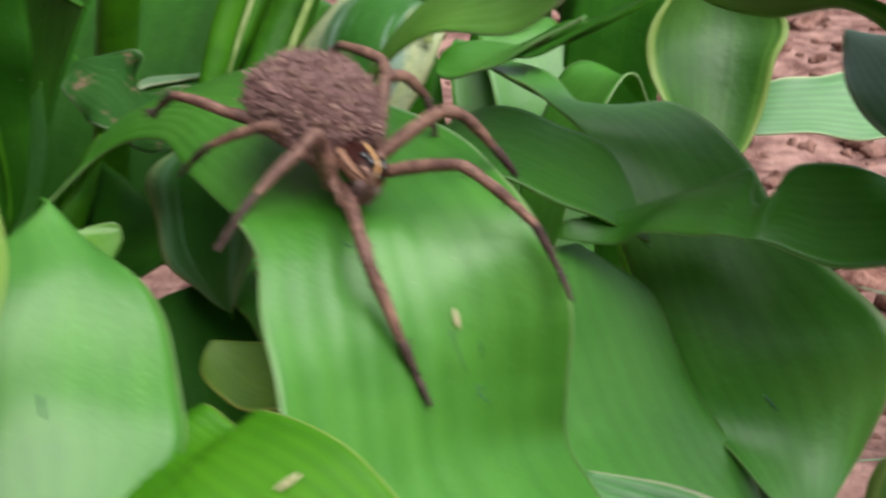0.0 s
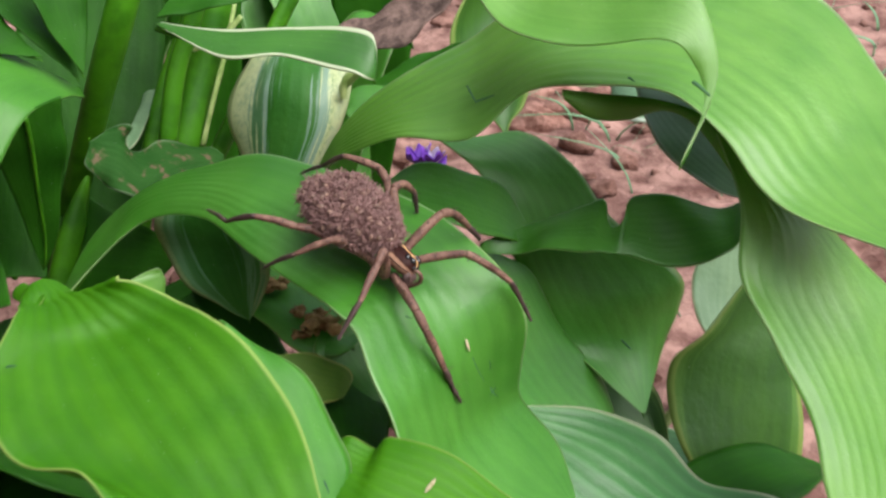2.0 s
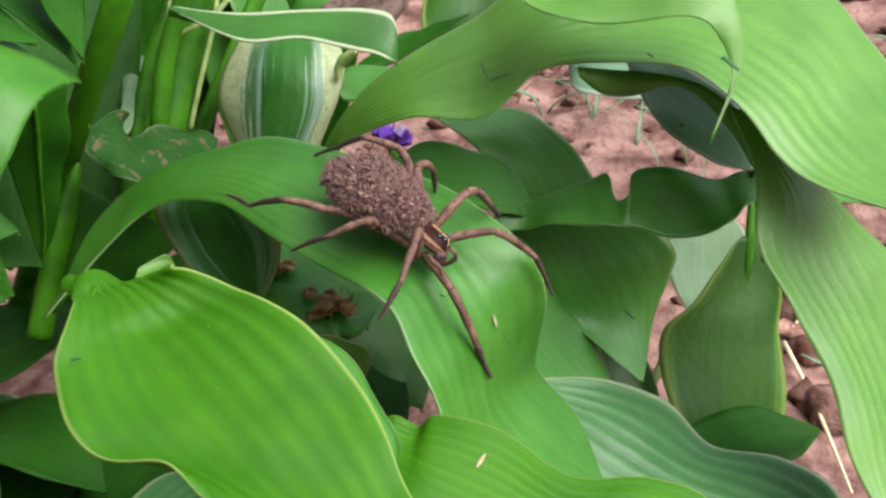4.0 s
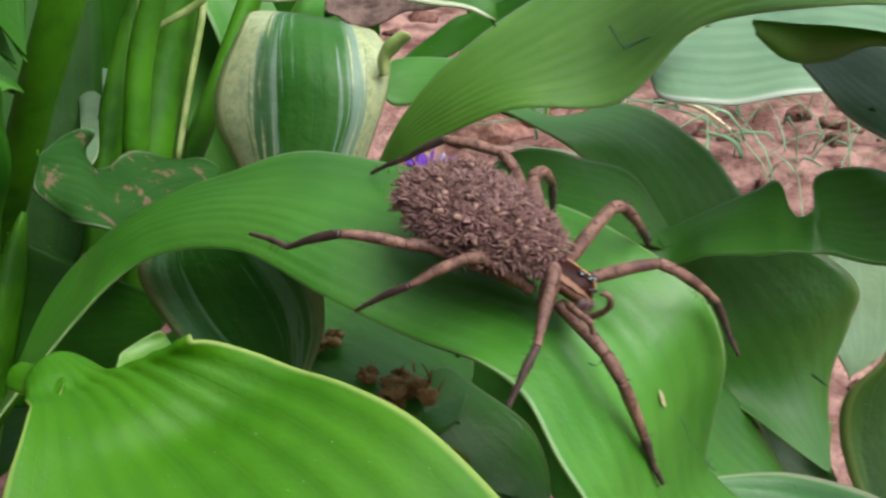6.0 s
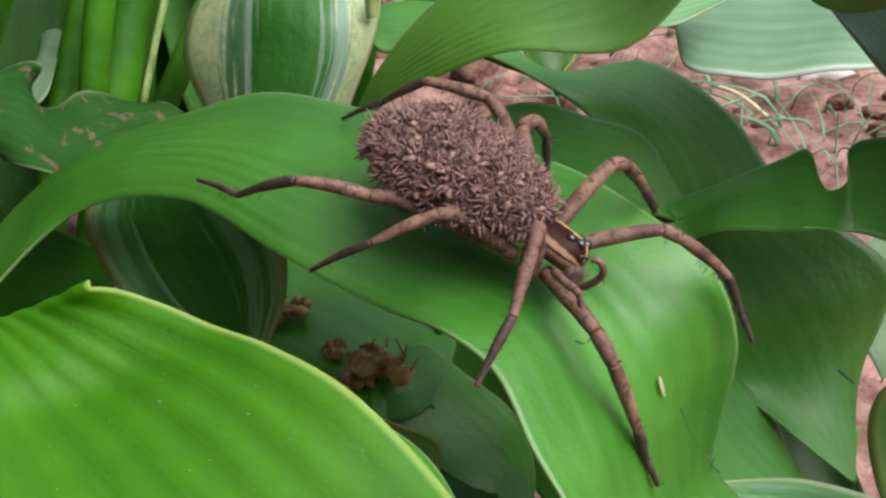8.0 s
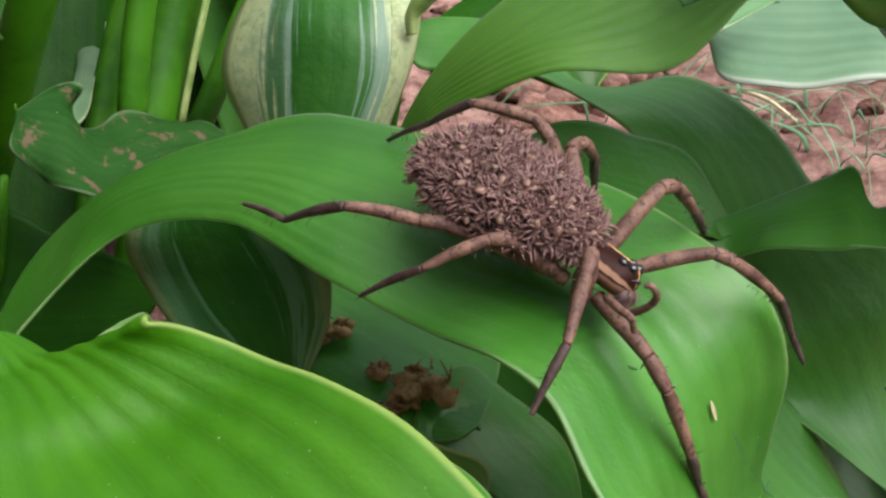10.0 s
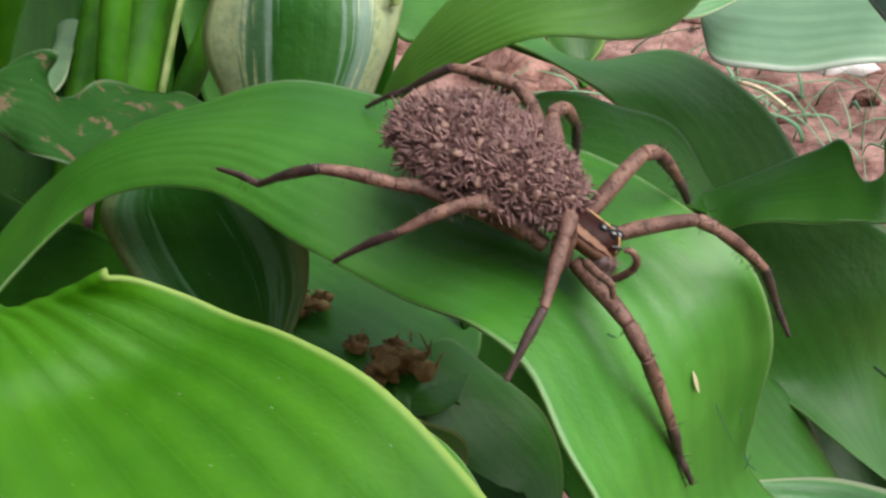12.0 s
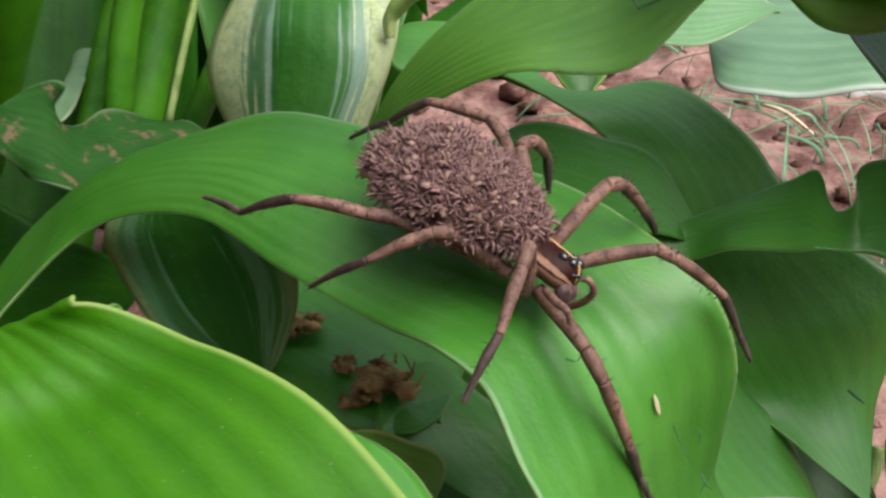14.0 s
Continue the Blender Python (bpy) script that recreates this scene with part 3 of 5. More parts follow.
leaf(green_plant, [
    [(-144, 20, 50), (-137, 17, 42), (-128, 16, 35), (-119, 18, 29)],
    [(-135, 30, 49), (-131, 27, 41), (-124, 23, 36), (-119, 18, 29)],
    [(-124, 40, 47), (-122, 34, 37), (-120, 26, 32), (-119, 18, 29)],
], SHADED_GREEN, "bright leaf hanging tip down", seed=23)
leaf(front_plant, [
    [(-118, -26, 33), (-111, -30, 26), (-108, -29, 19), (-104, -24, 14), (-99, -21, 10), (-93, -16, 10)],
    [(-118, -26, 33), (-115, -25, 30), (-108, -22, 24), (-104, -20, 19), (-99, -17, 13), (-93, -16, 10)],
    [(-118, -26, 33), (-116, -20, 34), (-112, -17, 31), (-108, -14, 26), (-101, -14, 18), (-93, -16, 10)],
], SHADED_GREEN, "green leaf with a pointed tip", seed=24)
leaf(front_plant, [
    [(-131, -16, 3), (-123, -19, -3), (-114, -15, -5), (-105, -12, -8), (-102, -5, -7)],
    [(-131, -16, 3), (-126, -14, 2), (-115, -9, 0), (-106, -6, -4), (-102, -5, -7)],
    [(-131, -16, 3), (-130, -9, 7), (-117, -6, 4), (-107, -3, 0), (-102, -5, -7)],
], SHADED_GREEN, "dark leaf in the shade", seed=25)
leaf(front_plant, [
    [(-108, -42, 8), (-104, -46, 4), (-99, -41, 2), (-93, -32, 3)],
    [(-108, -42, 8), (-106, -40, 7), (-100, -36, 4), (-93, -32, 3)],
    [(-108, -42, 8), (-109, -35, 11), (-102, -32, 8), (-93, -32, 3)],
], SHADED_GREEN, "pale curled leaf", seed=26)
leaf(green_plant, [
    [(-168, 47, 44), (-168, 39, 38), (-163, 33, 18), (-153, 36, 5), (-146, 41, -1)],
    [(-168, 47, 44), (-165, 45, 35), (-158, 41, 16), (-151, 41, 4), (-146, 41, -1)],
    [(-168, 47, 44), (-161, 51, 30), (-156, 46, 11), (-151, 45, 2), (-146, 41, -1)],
], SHADED_GREEN, "tall dark green leaf", seed=27)
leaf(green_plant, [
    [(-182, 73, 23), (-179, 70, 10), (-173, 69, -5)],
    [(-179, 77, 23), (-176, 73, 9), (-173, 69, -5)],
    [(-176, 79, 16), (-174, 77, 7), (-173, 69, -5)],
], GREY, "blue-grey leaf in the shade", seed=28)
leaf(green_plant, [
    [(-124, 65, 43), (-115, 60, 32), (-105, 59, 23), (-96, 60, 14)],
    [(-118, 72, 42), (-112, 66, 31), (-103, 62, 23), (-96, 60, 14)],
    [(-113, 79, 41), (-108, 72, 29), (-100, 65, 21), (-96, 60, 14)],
], SHADED_GREEN, "narrow dark leaf in the clump", seed=29)
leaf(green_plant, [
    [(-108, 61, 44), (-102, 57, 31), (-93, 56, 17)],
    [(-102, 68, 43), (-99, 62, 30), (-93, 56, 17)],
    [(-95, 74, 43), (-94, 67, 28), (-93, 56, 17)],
], SHADED_GREEN, "narrow green leaf in the clump", seed=30)
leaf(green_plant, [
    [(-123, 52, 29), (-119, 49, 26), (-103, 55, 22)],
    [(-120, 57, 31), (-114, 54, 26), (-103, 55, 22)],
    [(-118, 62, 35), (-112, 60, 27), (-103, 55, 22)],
], SHADED_GREEN, "small bright leaf", seed=31)
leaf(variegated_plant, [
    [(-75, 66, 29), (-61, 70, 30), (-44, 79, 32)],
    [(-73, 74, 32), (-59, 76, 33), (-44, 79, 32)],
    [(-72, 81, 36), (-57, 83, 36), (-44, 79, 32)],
], SHADED_GREEN, "dark leaf under a white-edged one", seed=33)
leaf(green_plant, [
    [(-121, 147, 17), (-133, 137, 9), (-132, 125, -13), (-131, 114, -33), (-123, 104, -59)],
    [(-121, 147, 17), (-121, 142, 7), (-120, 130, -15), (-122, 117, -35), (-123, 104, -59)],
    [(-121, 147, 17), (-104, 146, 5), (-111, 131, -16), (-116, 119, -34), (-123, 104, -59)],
], SHADED_GREEN, "broad dark leaf at the clump's edge", seed=34)
leaf(variegated_plant, [
    [(-64, 71, -17), (-73, 58, -17), (-80, 49, -16), (-87, 47, -11), (-93, 50, -7), (-93, 53, -1)],
    [(-64, 74, -17), (-73, 68, -14), (-81, 57, -12), (-86, 55, -6), (-91, 54, -4), (-93, 53, -1)],
    [(-64, 76, -16), (-74, 79, -13), (-83, 66, -11), (-86, 64, -5), (-88, 63, -1), (-93, 53, -1)],
], GREY_DARK, "chewed grey-green leaf with dirt on it", 48, 20, 0.0003, 4, 0.003, seed=35)
leaf(variegated_plant, [
    [(-100, 122, -13), (-96, 107, -15), (-89, 71, -8), (-87, 64, -9)],
    [(-95, 122, -13), (-94, 107, -14), (-88, 71, -9), (-87, 64, -9)],
    [(-91, 123, -14), (-92, 109, -15), (-86, 71, -9), (-87, 64, -9)],
], GREY, "torn upright strip of leaf", 24, 12, seed=36)
leaf(green_plant, [
    [(-16, 51, -11), (-8, 42, -13), (5, 42, -16), (15, 46, -21), (24, 54, -28)],
    [(-16, 51, -11), (-8, 51, -10), (5, 50, -12.5), (15, 53, -18), (24, 54, -28)],
    [(-16, 51, -11), (-8, 58, -7), (5, 59, -9), (16, 60, -15), (24, 54, -28)],
], MID, "dark rounded leaf", seed=37)
leaf(side_plant, [
    [(11, 53, -29), (3, 38, -30), (8, 31, -43), (15, 28, -54), (23, 26, -65), (47, 42, -80)],
    [(11, 53, -29), (15, 51, -35), (22, 48, -49), (29, 45, -61), (37, 43, -70), (47, 42, -80)],
    [(11, 53, -29), (21, 61, -40), (30, 59, -55), (38, 56, -66), (44, 54, -74), (47, 42, -80)],
], COOL, "dark blue-green leaf in the shade", seed=38)
leaf(side_plant, [
    [(28, 66, -72), (30, 56, -80), (44, 50, -88), (62, 52, -98)],
    [(28, 66, -72), (36, 63, -79), (50, 60, -86), (62, 52, -98)],
    [(28, 66, -72), (44, 72, -76), (58, 68, -84), (62, 52, -98)],
], UPRIGHT, "small striped yellow-green leaf", seed=39)
leaf(variegated_plant, [
    [(-32, 91, -5), (-30, 85, -8), (-22, 85, -7), (-15, 87, -4), (-2, 95, 3)],
    [(-32, 91, -5), (-29, 91, -5), (-20, 91, -5), (-12, 92, -2), (-2, 95, 3)],
    [(-32, 91, -5), (-28, 96, -3), (-16, 96, -4), (-9, 97, -1), (-2, 95, 3)],
], GREEN, "narrow green leaf", seed=40)
leaf(variegated_plant, [
    [(-26, 110, -8), (-27, 107, -9), (-16, 108, -7), (5, 116, 4)],
    [(-26, 110, -8), (-21, 110, -7), (-11, 112, -4), (5, 116, 4)],
    [(-26, 110, -8), (-15, 117, -3), (-5, 118, 0), (5, 116, 4)],
], SHADED_GREEN, "narrow dark leaf", seed=41)
leaf(side_plant, [
    [(39, 204, -48), (40, 186, -54), (54, 181, -55), (71, 181, -54), (91, 186, -54), (118, 200, -49)],
    [(39, 204, -48), (46, 203, -48), (64, 201, -48), (81, 201, -47), (100, 200, -48), (118, 200, -49)],
    [(39, 204, -48), (56, 231, -45), (76, 232, -43), (95, 231, -43), (110, 225, -44), (118, 200, -49)],
], SHEEN_PALE, "pale leaf lying on the soil", seed=42)
leaf(green_plant, [
    [(7, 152, -47), (4, 154, -43), (-3, 152, -33), (-9, 154, -20), (-10, 159, -9), (1, 175, 5)],
    [(7, 152, -47), (6, 155, -44), (3, 160, -37), (2, 168, -22), (1, 174, -11), (1, 175, 5)],
    [(7, 152, -47), (8, 156, -43), (12, 160, -39), (16, 168, -22), (17, 174, -12), (1, 175, 5)],
], UPRIGHT, "upright leaf with yellowish stripes", seed=43)
leaf(side_plant, [
    [(3, 171, -34), (9, 168, -38), (23, 175, -39), (37, 181, -41), (55, 196, -38)],
    [(3, 171, -34), (9, 174, -34), (22, 180, -34), (36, 187, -36), (55, 196, -38)],
    [(3, 171, -34), (10, 181, -29), (21, 187, -28), (35, 195, -28), (55, 196, -38)],
], BLUE, "flat leaf with white edges", seed=44)
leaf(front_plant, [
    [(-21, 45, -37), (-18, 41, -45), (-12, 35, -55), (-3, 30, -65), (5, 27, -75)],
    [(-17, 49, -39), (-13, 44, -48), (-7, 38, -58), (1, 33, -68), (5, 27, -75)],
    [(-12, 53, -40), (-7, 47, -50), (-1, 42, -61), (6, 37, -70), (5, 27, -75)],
], SHADED_GREEN, "dark leaf beneath the spider's leaf", seed=45)
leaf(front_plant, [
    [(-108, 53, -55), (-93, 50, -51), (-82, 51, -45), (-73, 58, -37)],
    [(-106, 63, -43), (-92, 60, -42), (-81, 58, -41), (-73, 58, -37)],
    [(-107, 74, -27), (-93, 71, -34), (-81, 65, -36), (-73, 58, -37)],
], SHADED_GREEN, "dark leaf between the stalks", seed=46)
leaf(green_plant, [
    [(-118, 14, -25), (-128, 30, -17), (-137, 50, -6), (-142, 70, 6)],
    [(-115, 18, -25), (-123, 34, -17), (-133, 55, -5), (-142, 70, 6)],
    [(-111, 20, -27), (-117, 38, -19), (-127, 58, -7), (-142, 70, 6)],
], SHADED_GREEN, "dark upright leaf behind the stalks", seed=47)
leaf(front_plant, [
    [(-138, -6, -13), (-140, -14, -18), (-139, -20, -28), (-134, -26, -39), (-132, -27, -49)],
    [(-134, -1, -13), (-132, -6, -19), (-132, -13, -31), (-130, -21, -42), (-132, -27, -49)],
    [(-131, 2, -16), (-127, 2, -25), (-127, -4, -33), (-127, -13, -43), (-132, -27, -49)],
], SHADED_GREEN, "dark blue-green leaf in the shade", seed=48)
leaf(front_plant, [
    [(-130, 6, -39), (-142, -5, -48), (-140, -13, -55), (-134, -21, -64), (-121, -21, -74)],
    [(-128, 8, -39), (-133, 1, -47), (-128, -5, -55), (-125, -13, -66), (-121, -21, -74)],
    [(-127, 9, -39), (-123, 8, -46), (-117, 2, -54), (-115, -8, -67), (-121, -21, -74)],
], SHADED_GREEN, "dark leaf low in the clump", seed=49)
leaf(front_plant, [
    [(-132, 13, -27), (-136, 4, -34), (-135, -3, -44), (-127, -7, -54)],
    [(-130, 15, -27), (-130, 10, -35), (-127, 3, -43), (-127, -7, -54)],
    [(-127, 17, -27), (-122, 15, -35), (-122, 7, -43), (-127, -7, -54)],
], SHADED_GREEN, "dark leaf low in the clump", seed=50)
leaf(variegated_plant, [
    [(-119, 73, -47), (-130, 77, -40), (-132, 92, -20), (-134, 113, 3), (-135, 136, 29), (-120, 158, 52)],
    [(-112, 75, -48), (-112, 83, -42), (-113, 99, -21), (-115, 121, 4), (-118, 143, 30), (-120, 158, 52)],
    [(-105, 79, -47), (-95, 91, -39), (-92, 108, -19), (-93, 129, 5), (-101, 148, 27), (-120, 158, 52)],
], SHADED_GREEN, "broad dark leaf behind the stalks", seed=51)
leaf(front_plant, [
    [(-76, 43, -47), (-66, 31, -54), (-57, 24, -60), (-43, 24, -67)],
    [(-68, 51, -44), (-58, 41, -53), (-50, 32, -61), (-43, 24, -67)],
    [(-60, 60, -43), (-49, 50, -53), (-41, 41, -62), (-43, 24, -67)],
], SHADED_GREEN, "dark leaf low in the clump", seed=52)
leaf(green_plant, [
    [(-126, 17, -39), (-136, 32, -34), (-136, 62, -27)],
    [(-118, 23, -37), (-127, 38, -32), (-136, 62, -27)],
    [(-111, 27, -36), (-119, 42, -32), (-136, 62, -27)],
], SHADED_GREEN, "dark leaf behind the stalks", seed=53)
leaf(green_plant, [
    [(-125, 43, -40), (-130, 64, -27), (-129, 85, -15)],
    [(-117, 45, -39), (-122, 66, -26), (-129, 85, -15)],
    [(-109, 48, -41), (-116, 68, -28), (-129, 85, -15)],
], SHADED_GREEN, "dark leaf behind the stalks", seed=54)
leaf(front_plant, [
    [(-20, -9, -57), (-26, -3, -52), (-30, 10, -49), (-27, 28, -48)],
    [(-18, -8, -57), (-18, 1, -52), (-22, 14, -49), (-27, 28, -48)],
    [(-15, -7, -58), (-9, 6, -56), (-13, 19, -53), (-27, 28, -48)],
], SHADED_GREEN, "dark leaf low in the clump", seed=55)
leaf(variegated_plant, [
    [(-78, 27, -27), (-78, 22, -28), (-73, 22, -29), (-69, 25, -32)],
    [(-78, 27, -27), (-76, 27, -28), (-72, 26, -29), (-69, 25, -32)],
    [(-78, 27, -27), (-72, 32, -26), (-70, 31, -29), (-69, 25, -32)],
], LIT_GREEN, "small pale leaf", seed=56)

leaf(green_plant, [
    [(31.9, 40, 21.9), (37.7, 42, 16.2), (47.1, 48, 13), (56.2, 52, 13.7), (64, 48, 11.5), (70.8, 40, 5.8), (77.4, 35, -3.6), (82.3, 32, -9.6)],
    [(31.6, 38.5, 23), (38.7, 41.5, 18.8), (47.6, 46.5, 16.1), (56.4, 49.5, 15.2), (64.2, 46.5, 13.2), (71.4, 39.5, 8.2), (77.6, 34, -0.1), (82.2, 30.5, -9.2)],
    [(31.3, 40, 24.1), (39.6, 44, 21.5), (48.1, 48, 19.2), (56.5, 50, 16.8), (64.4, 48, 14.8), (72, 42, 10.7), (77.7, 36, 3.4), (82.2, 32, -8.9)],
], LIT_GREEN, "turned-over green lobe of a large leaf", 40, 12, seed=58, rib=False)
leaf(variegated_plant, [
    [(-31.7, 84, -1.7), (-31.8, 84, 2.2), (-30.2, 84, 5.4), (-27.6, 84, 7.3)],
    [(-31, 82.5, -0.9), (-30.8, 82.5, 2.8), (-29, 82.5, 5.4), (-26.1, 82.5, 7.8)],
    [(-30.3, 84, -1.3), (-29.6, 84, 1.8), (-27.7, 84, 4), (-25.3, 84, 6.3)],
], PALE_STEM, "curled cream lip of a striped leaf", 20, 10, seed=59, rib=False)


petiole(green_plant, [(-74.0, 78.8, 60.3), (-81.8, 69.7, 39.0), (-86.7, 66.7, 24.8), (-95.6, 71.4, 3.9), (-109.6, 82.1, -29.2), (-125.8, 92.0, -68.1), (-135.0, 94.0, -91.9)], (4.4, 4.6, 4.6, 4.4, 4.2, 4.2, 4.4), "thick channelled green stalk")
petiole(green_plant, [(-141.6, 77.1, 42.3), (-139.6, 72.4, 28.0), (-135.2, 65.6, 5.3), (-130.7, 59.8, -15.1)], (2.4, 2.6, 2.8, 3.0))
petiole(green_plant, [(-137.3, 70.5, 5.1), (-133.9, 66.9, -8.3), (-130.4, 62.8, -22.9), (-126.8, 57.5, -41.1)], (2.0, 2.4, 2.4, 2.6))
petiole(green_plant, [(-150.8, 69.4, -10.9), (-145.4, 68.1, -20.9), (-139.8, 65.4, -34.7), (-135.9, 61.4, -49.7)], (1.5, 1.8, 1.8, 1.8))
petiole(green_plant, [(-137.9, 82.3, -9.2), (-135.5, 78.5, -21.8), (-132.9, 73.8, -36.9), (-130.6, 69.0, -52.0)], (1.4, 1.5, 1.6, 1.6))
petiole(variegated_plant, [(-69.8, 129.6, 40.8), (-77.1, 116.4, 20.3), (-79.8, 110.3, 8.9), (-84.6, 100.8, -4.6), (-87.9, 91.3, -18.0), (-90.1, 81.4, -32.2), (-92.2, 70.6, -48.1)], (3.2, 3.4, 3.4, 3.5, 3.6, 3.6, 3.6))
petiole(variegated_plant, [(-65.4, 129.0, 39.7), (-70.3, 116.2, 20.1), (-72.8, 110.1, 8.6), (-76.0, 102.4, -5.7), (-78.5, 92.8, -19.2), (-81.0, 84.7, -34.4), (-83.5, 76.5, -49.6)], (4.6, 5.0, 5.4, 5.6, 5.6, 5.4, 5.4), "broad yellow-green stalk with pale edges")
petiole(variegated_plant, [(-44.9, 152.6, 24.9), (-56.3, 137.7, 5.5), (-62.7, 128.7, -7.1), (-70.3, 118.2, -22.6), (-77.9, 107.7, -37.9), (-84.2, 96.8, -54.1)], (2.6, 3.0, 3.0, 3.0, 3.0, 3.0))
petiole(variegated_plant, [(-65.8, 109.1, 15.5), (-67.9, 103.0, 4.1), (-71.3, 95.9, -9.1), (-74.0, 89.9, -20.4)], (0.7, 0.8, 0.8, 0.8), "thin pale stalk edge", PALE_STEM)
petiole(variegated_plant, [(-78.2, 110.6, 22.2), (-79.7, 104.5, 10.9), (-81.2, 95.1, -2.4), (-83.3, 85.6, -17.9)], (0.6, 0.6, 0.6, 0.6), "thin pale stalk edge", PALE_STEM)
petiole(variegated_plant, [(-76.8, 100.0, 4.3), (-70.1, 100.0, 7.7), (-66.4, 100.0, 10.3), (-62.4, 102.0, 14.4)], (0.6, 0.9, 0.9, 0.8), "cream-edged stalk", PALE_STEM)
petiole(variegated_plant, [(-80.6, 78.5, -15.2), (-78.4, 86.9, 3.4), (-73.5, 95.3, 18.5), (-70.6, 101.7, 31.3), (-67.2, 114.1, 49.4)], (3.0, 3.0, 2.8, 2.6, 2.4))
petiole(variegated_plant, [(-77.5, 95.7, -20.5), (-75.8, 106.1, 3.9), (-73.6, 114.9, 23.3), (-72.6, 127.1, 47.4)], (3.0, 3.0, 2.8, 2.4))
petiole(green_plant, [(-101.7, 69.7, -20.6), (-105.4, 63.0, -33.0), (-109.1, 55.4, -47.2), (-112.9, 46.8, -63.2)], (0.6, 4.0, 4.0, 4.0))
petiole(green_plant, [(-90.7, 69.4, -37.5), (-97.1, 61.0, -49.1), (-101.7, 49.7, -66.0)], (0.6, 3.4, 4.0))
petiole(side_plant, [(87.5, 93.7, -38.8), (86.7, 87.8, -46.3), (86.1, 82.8, -54.3), (85.1, 78.7, -70.3)], (1.6, 1.8, 2.0, 1.6))
petiole(side_plant, [(91.9, 56.8, -22.7), (80.7, 61.1, -16.1), (83.5, 63.5, -27.4), (87.3, 64.1, -45.6)], (0.8, 1.0, 1.4, 1.6))
petiole(side_plant, [(59.5, 85.3, -108.8), (64.5, 89.7, -101.7), (66.2, 93.3, -96.1)], (2.0, 2.0, 1.8), "yellowish stalk", PALE_STEM)

# low leaves added under the clumps to darken the gaps and hide bright soil
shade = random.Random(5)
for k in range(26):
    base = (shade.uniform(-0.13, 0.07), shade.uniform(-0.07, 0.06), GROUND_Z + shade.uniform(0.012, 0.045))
    simple_leaf(front_plant, base, shade.uniform(0, 360), shade.uniform(50, 80), shade.uniform(14, 22), shade.uniform(4, 16), shade.uniform(2, 22), SHADED_GREEN if k % 3 else BLUE, "low leaf added to fill the shaded gaps", 40 + k)
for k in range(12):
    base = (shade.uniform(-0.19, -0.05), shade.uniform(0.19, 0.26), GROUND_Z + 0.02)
    simple_leaf(variegated_plant, base, shade.uniform(40, 140), shade.uniform(35, 60), shade.uniform(12, 18), shade.uniform(70, 130), 0, SHADED_GREEN if k % 2 else GREEN, "upright leaf at the back of the clump", 80 + k)

# more added leaves, coloured dark to stand in for shade over the soil
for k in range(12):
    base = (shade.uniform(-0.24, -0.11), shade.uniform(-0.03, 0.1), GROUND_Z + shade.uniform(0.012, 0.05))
    simple_leaf(front_plant, base, shade.uniform(0, 360), shade.uniform(55, 85), shade.uniform(16, 24), shade.uniform(6, 24), shade.uniform(2, 22), SHADED_GREEN, "low leaf added to fill the shaded gaps", 120 + k)
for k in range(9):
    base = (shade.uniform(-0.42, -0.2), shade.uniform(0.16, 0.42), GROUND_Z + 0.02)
    simple_leaf(green_plant, base, shade.uniform(-40, 100), shade.uniform(50, 80), shade.uniform(16, 24), shade.uniform(80, 150), 0, SHADED_GREEN if k % 3 else GREEN, "upright leaf at the edge of the clump", 100 + k)

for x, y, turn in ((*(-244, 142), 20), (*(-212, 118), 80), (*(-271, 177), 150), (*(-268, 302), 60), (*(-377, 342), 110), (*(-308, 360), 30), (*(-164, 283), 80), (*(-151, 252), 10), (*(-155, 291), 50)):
    simple_leaf(green_plant, (x / 1000 - 0.02, y / 1000 - 0.02, GROUND_Z + shade.uniform(0.01, 0.03)), turn, shade.uniform(55, 75), shade.uniform(17, 23), shade.uniform(8, 20), shade.uniform(0, 12), SHADED_GREEN, "low leaf added to fill the shaded gaps", 140 + turn)

dead = root("dead_leaf", Vector((-24.3, 121.6, 3.0)) / 1000, "curled dry brown dead leaf", "dead leaf")
leaf(dead, [
    [(-42, 110, 2), (-30, 110, -1), (-18, 117, 2), (-10, 125, 6), (-2, 138, 16)],
    [(-43, 112, 2), (-32, 117, 2), (-21, 124, 5), (-11, 130, 7), (-2, 138, 16)],
    [(-43, 115, 3), (-34, 123, 5), (-24, 129, 8), (-11, 133, 10), (-2, 138, 16)],
], DRYLEAF, "brittle brown blade", 40, 16, 0.0006, 4, 0.003, seed=57)


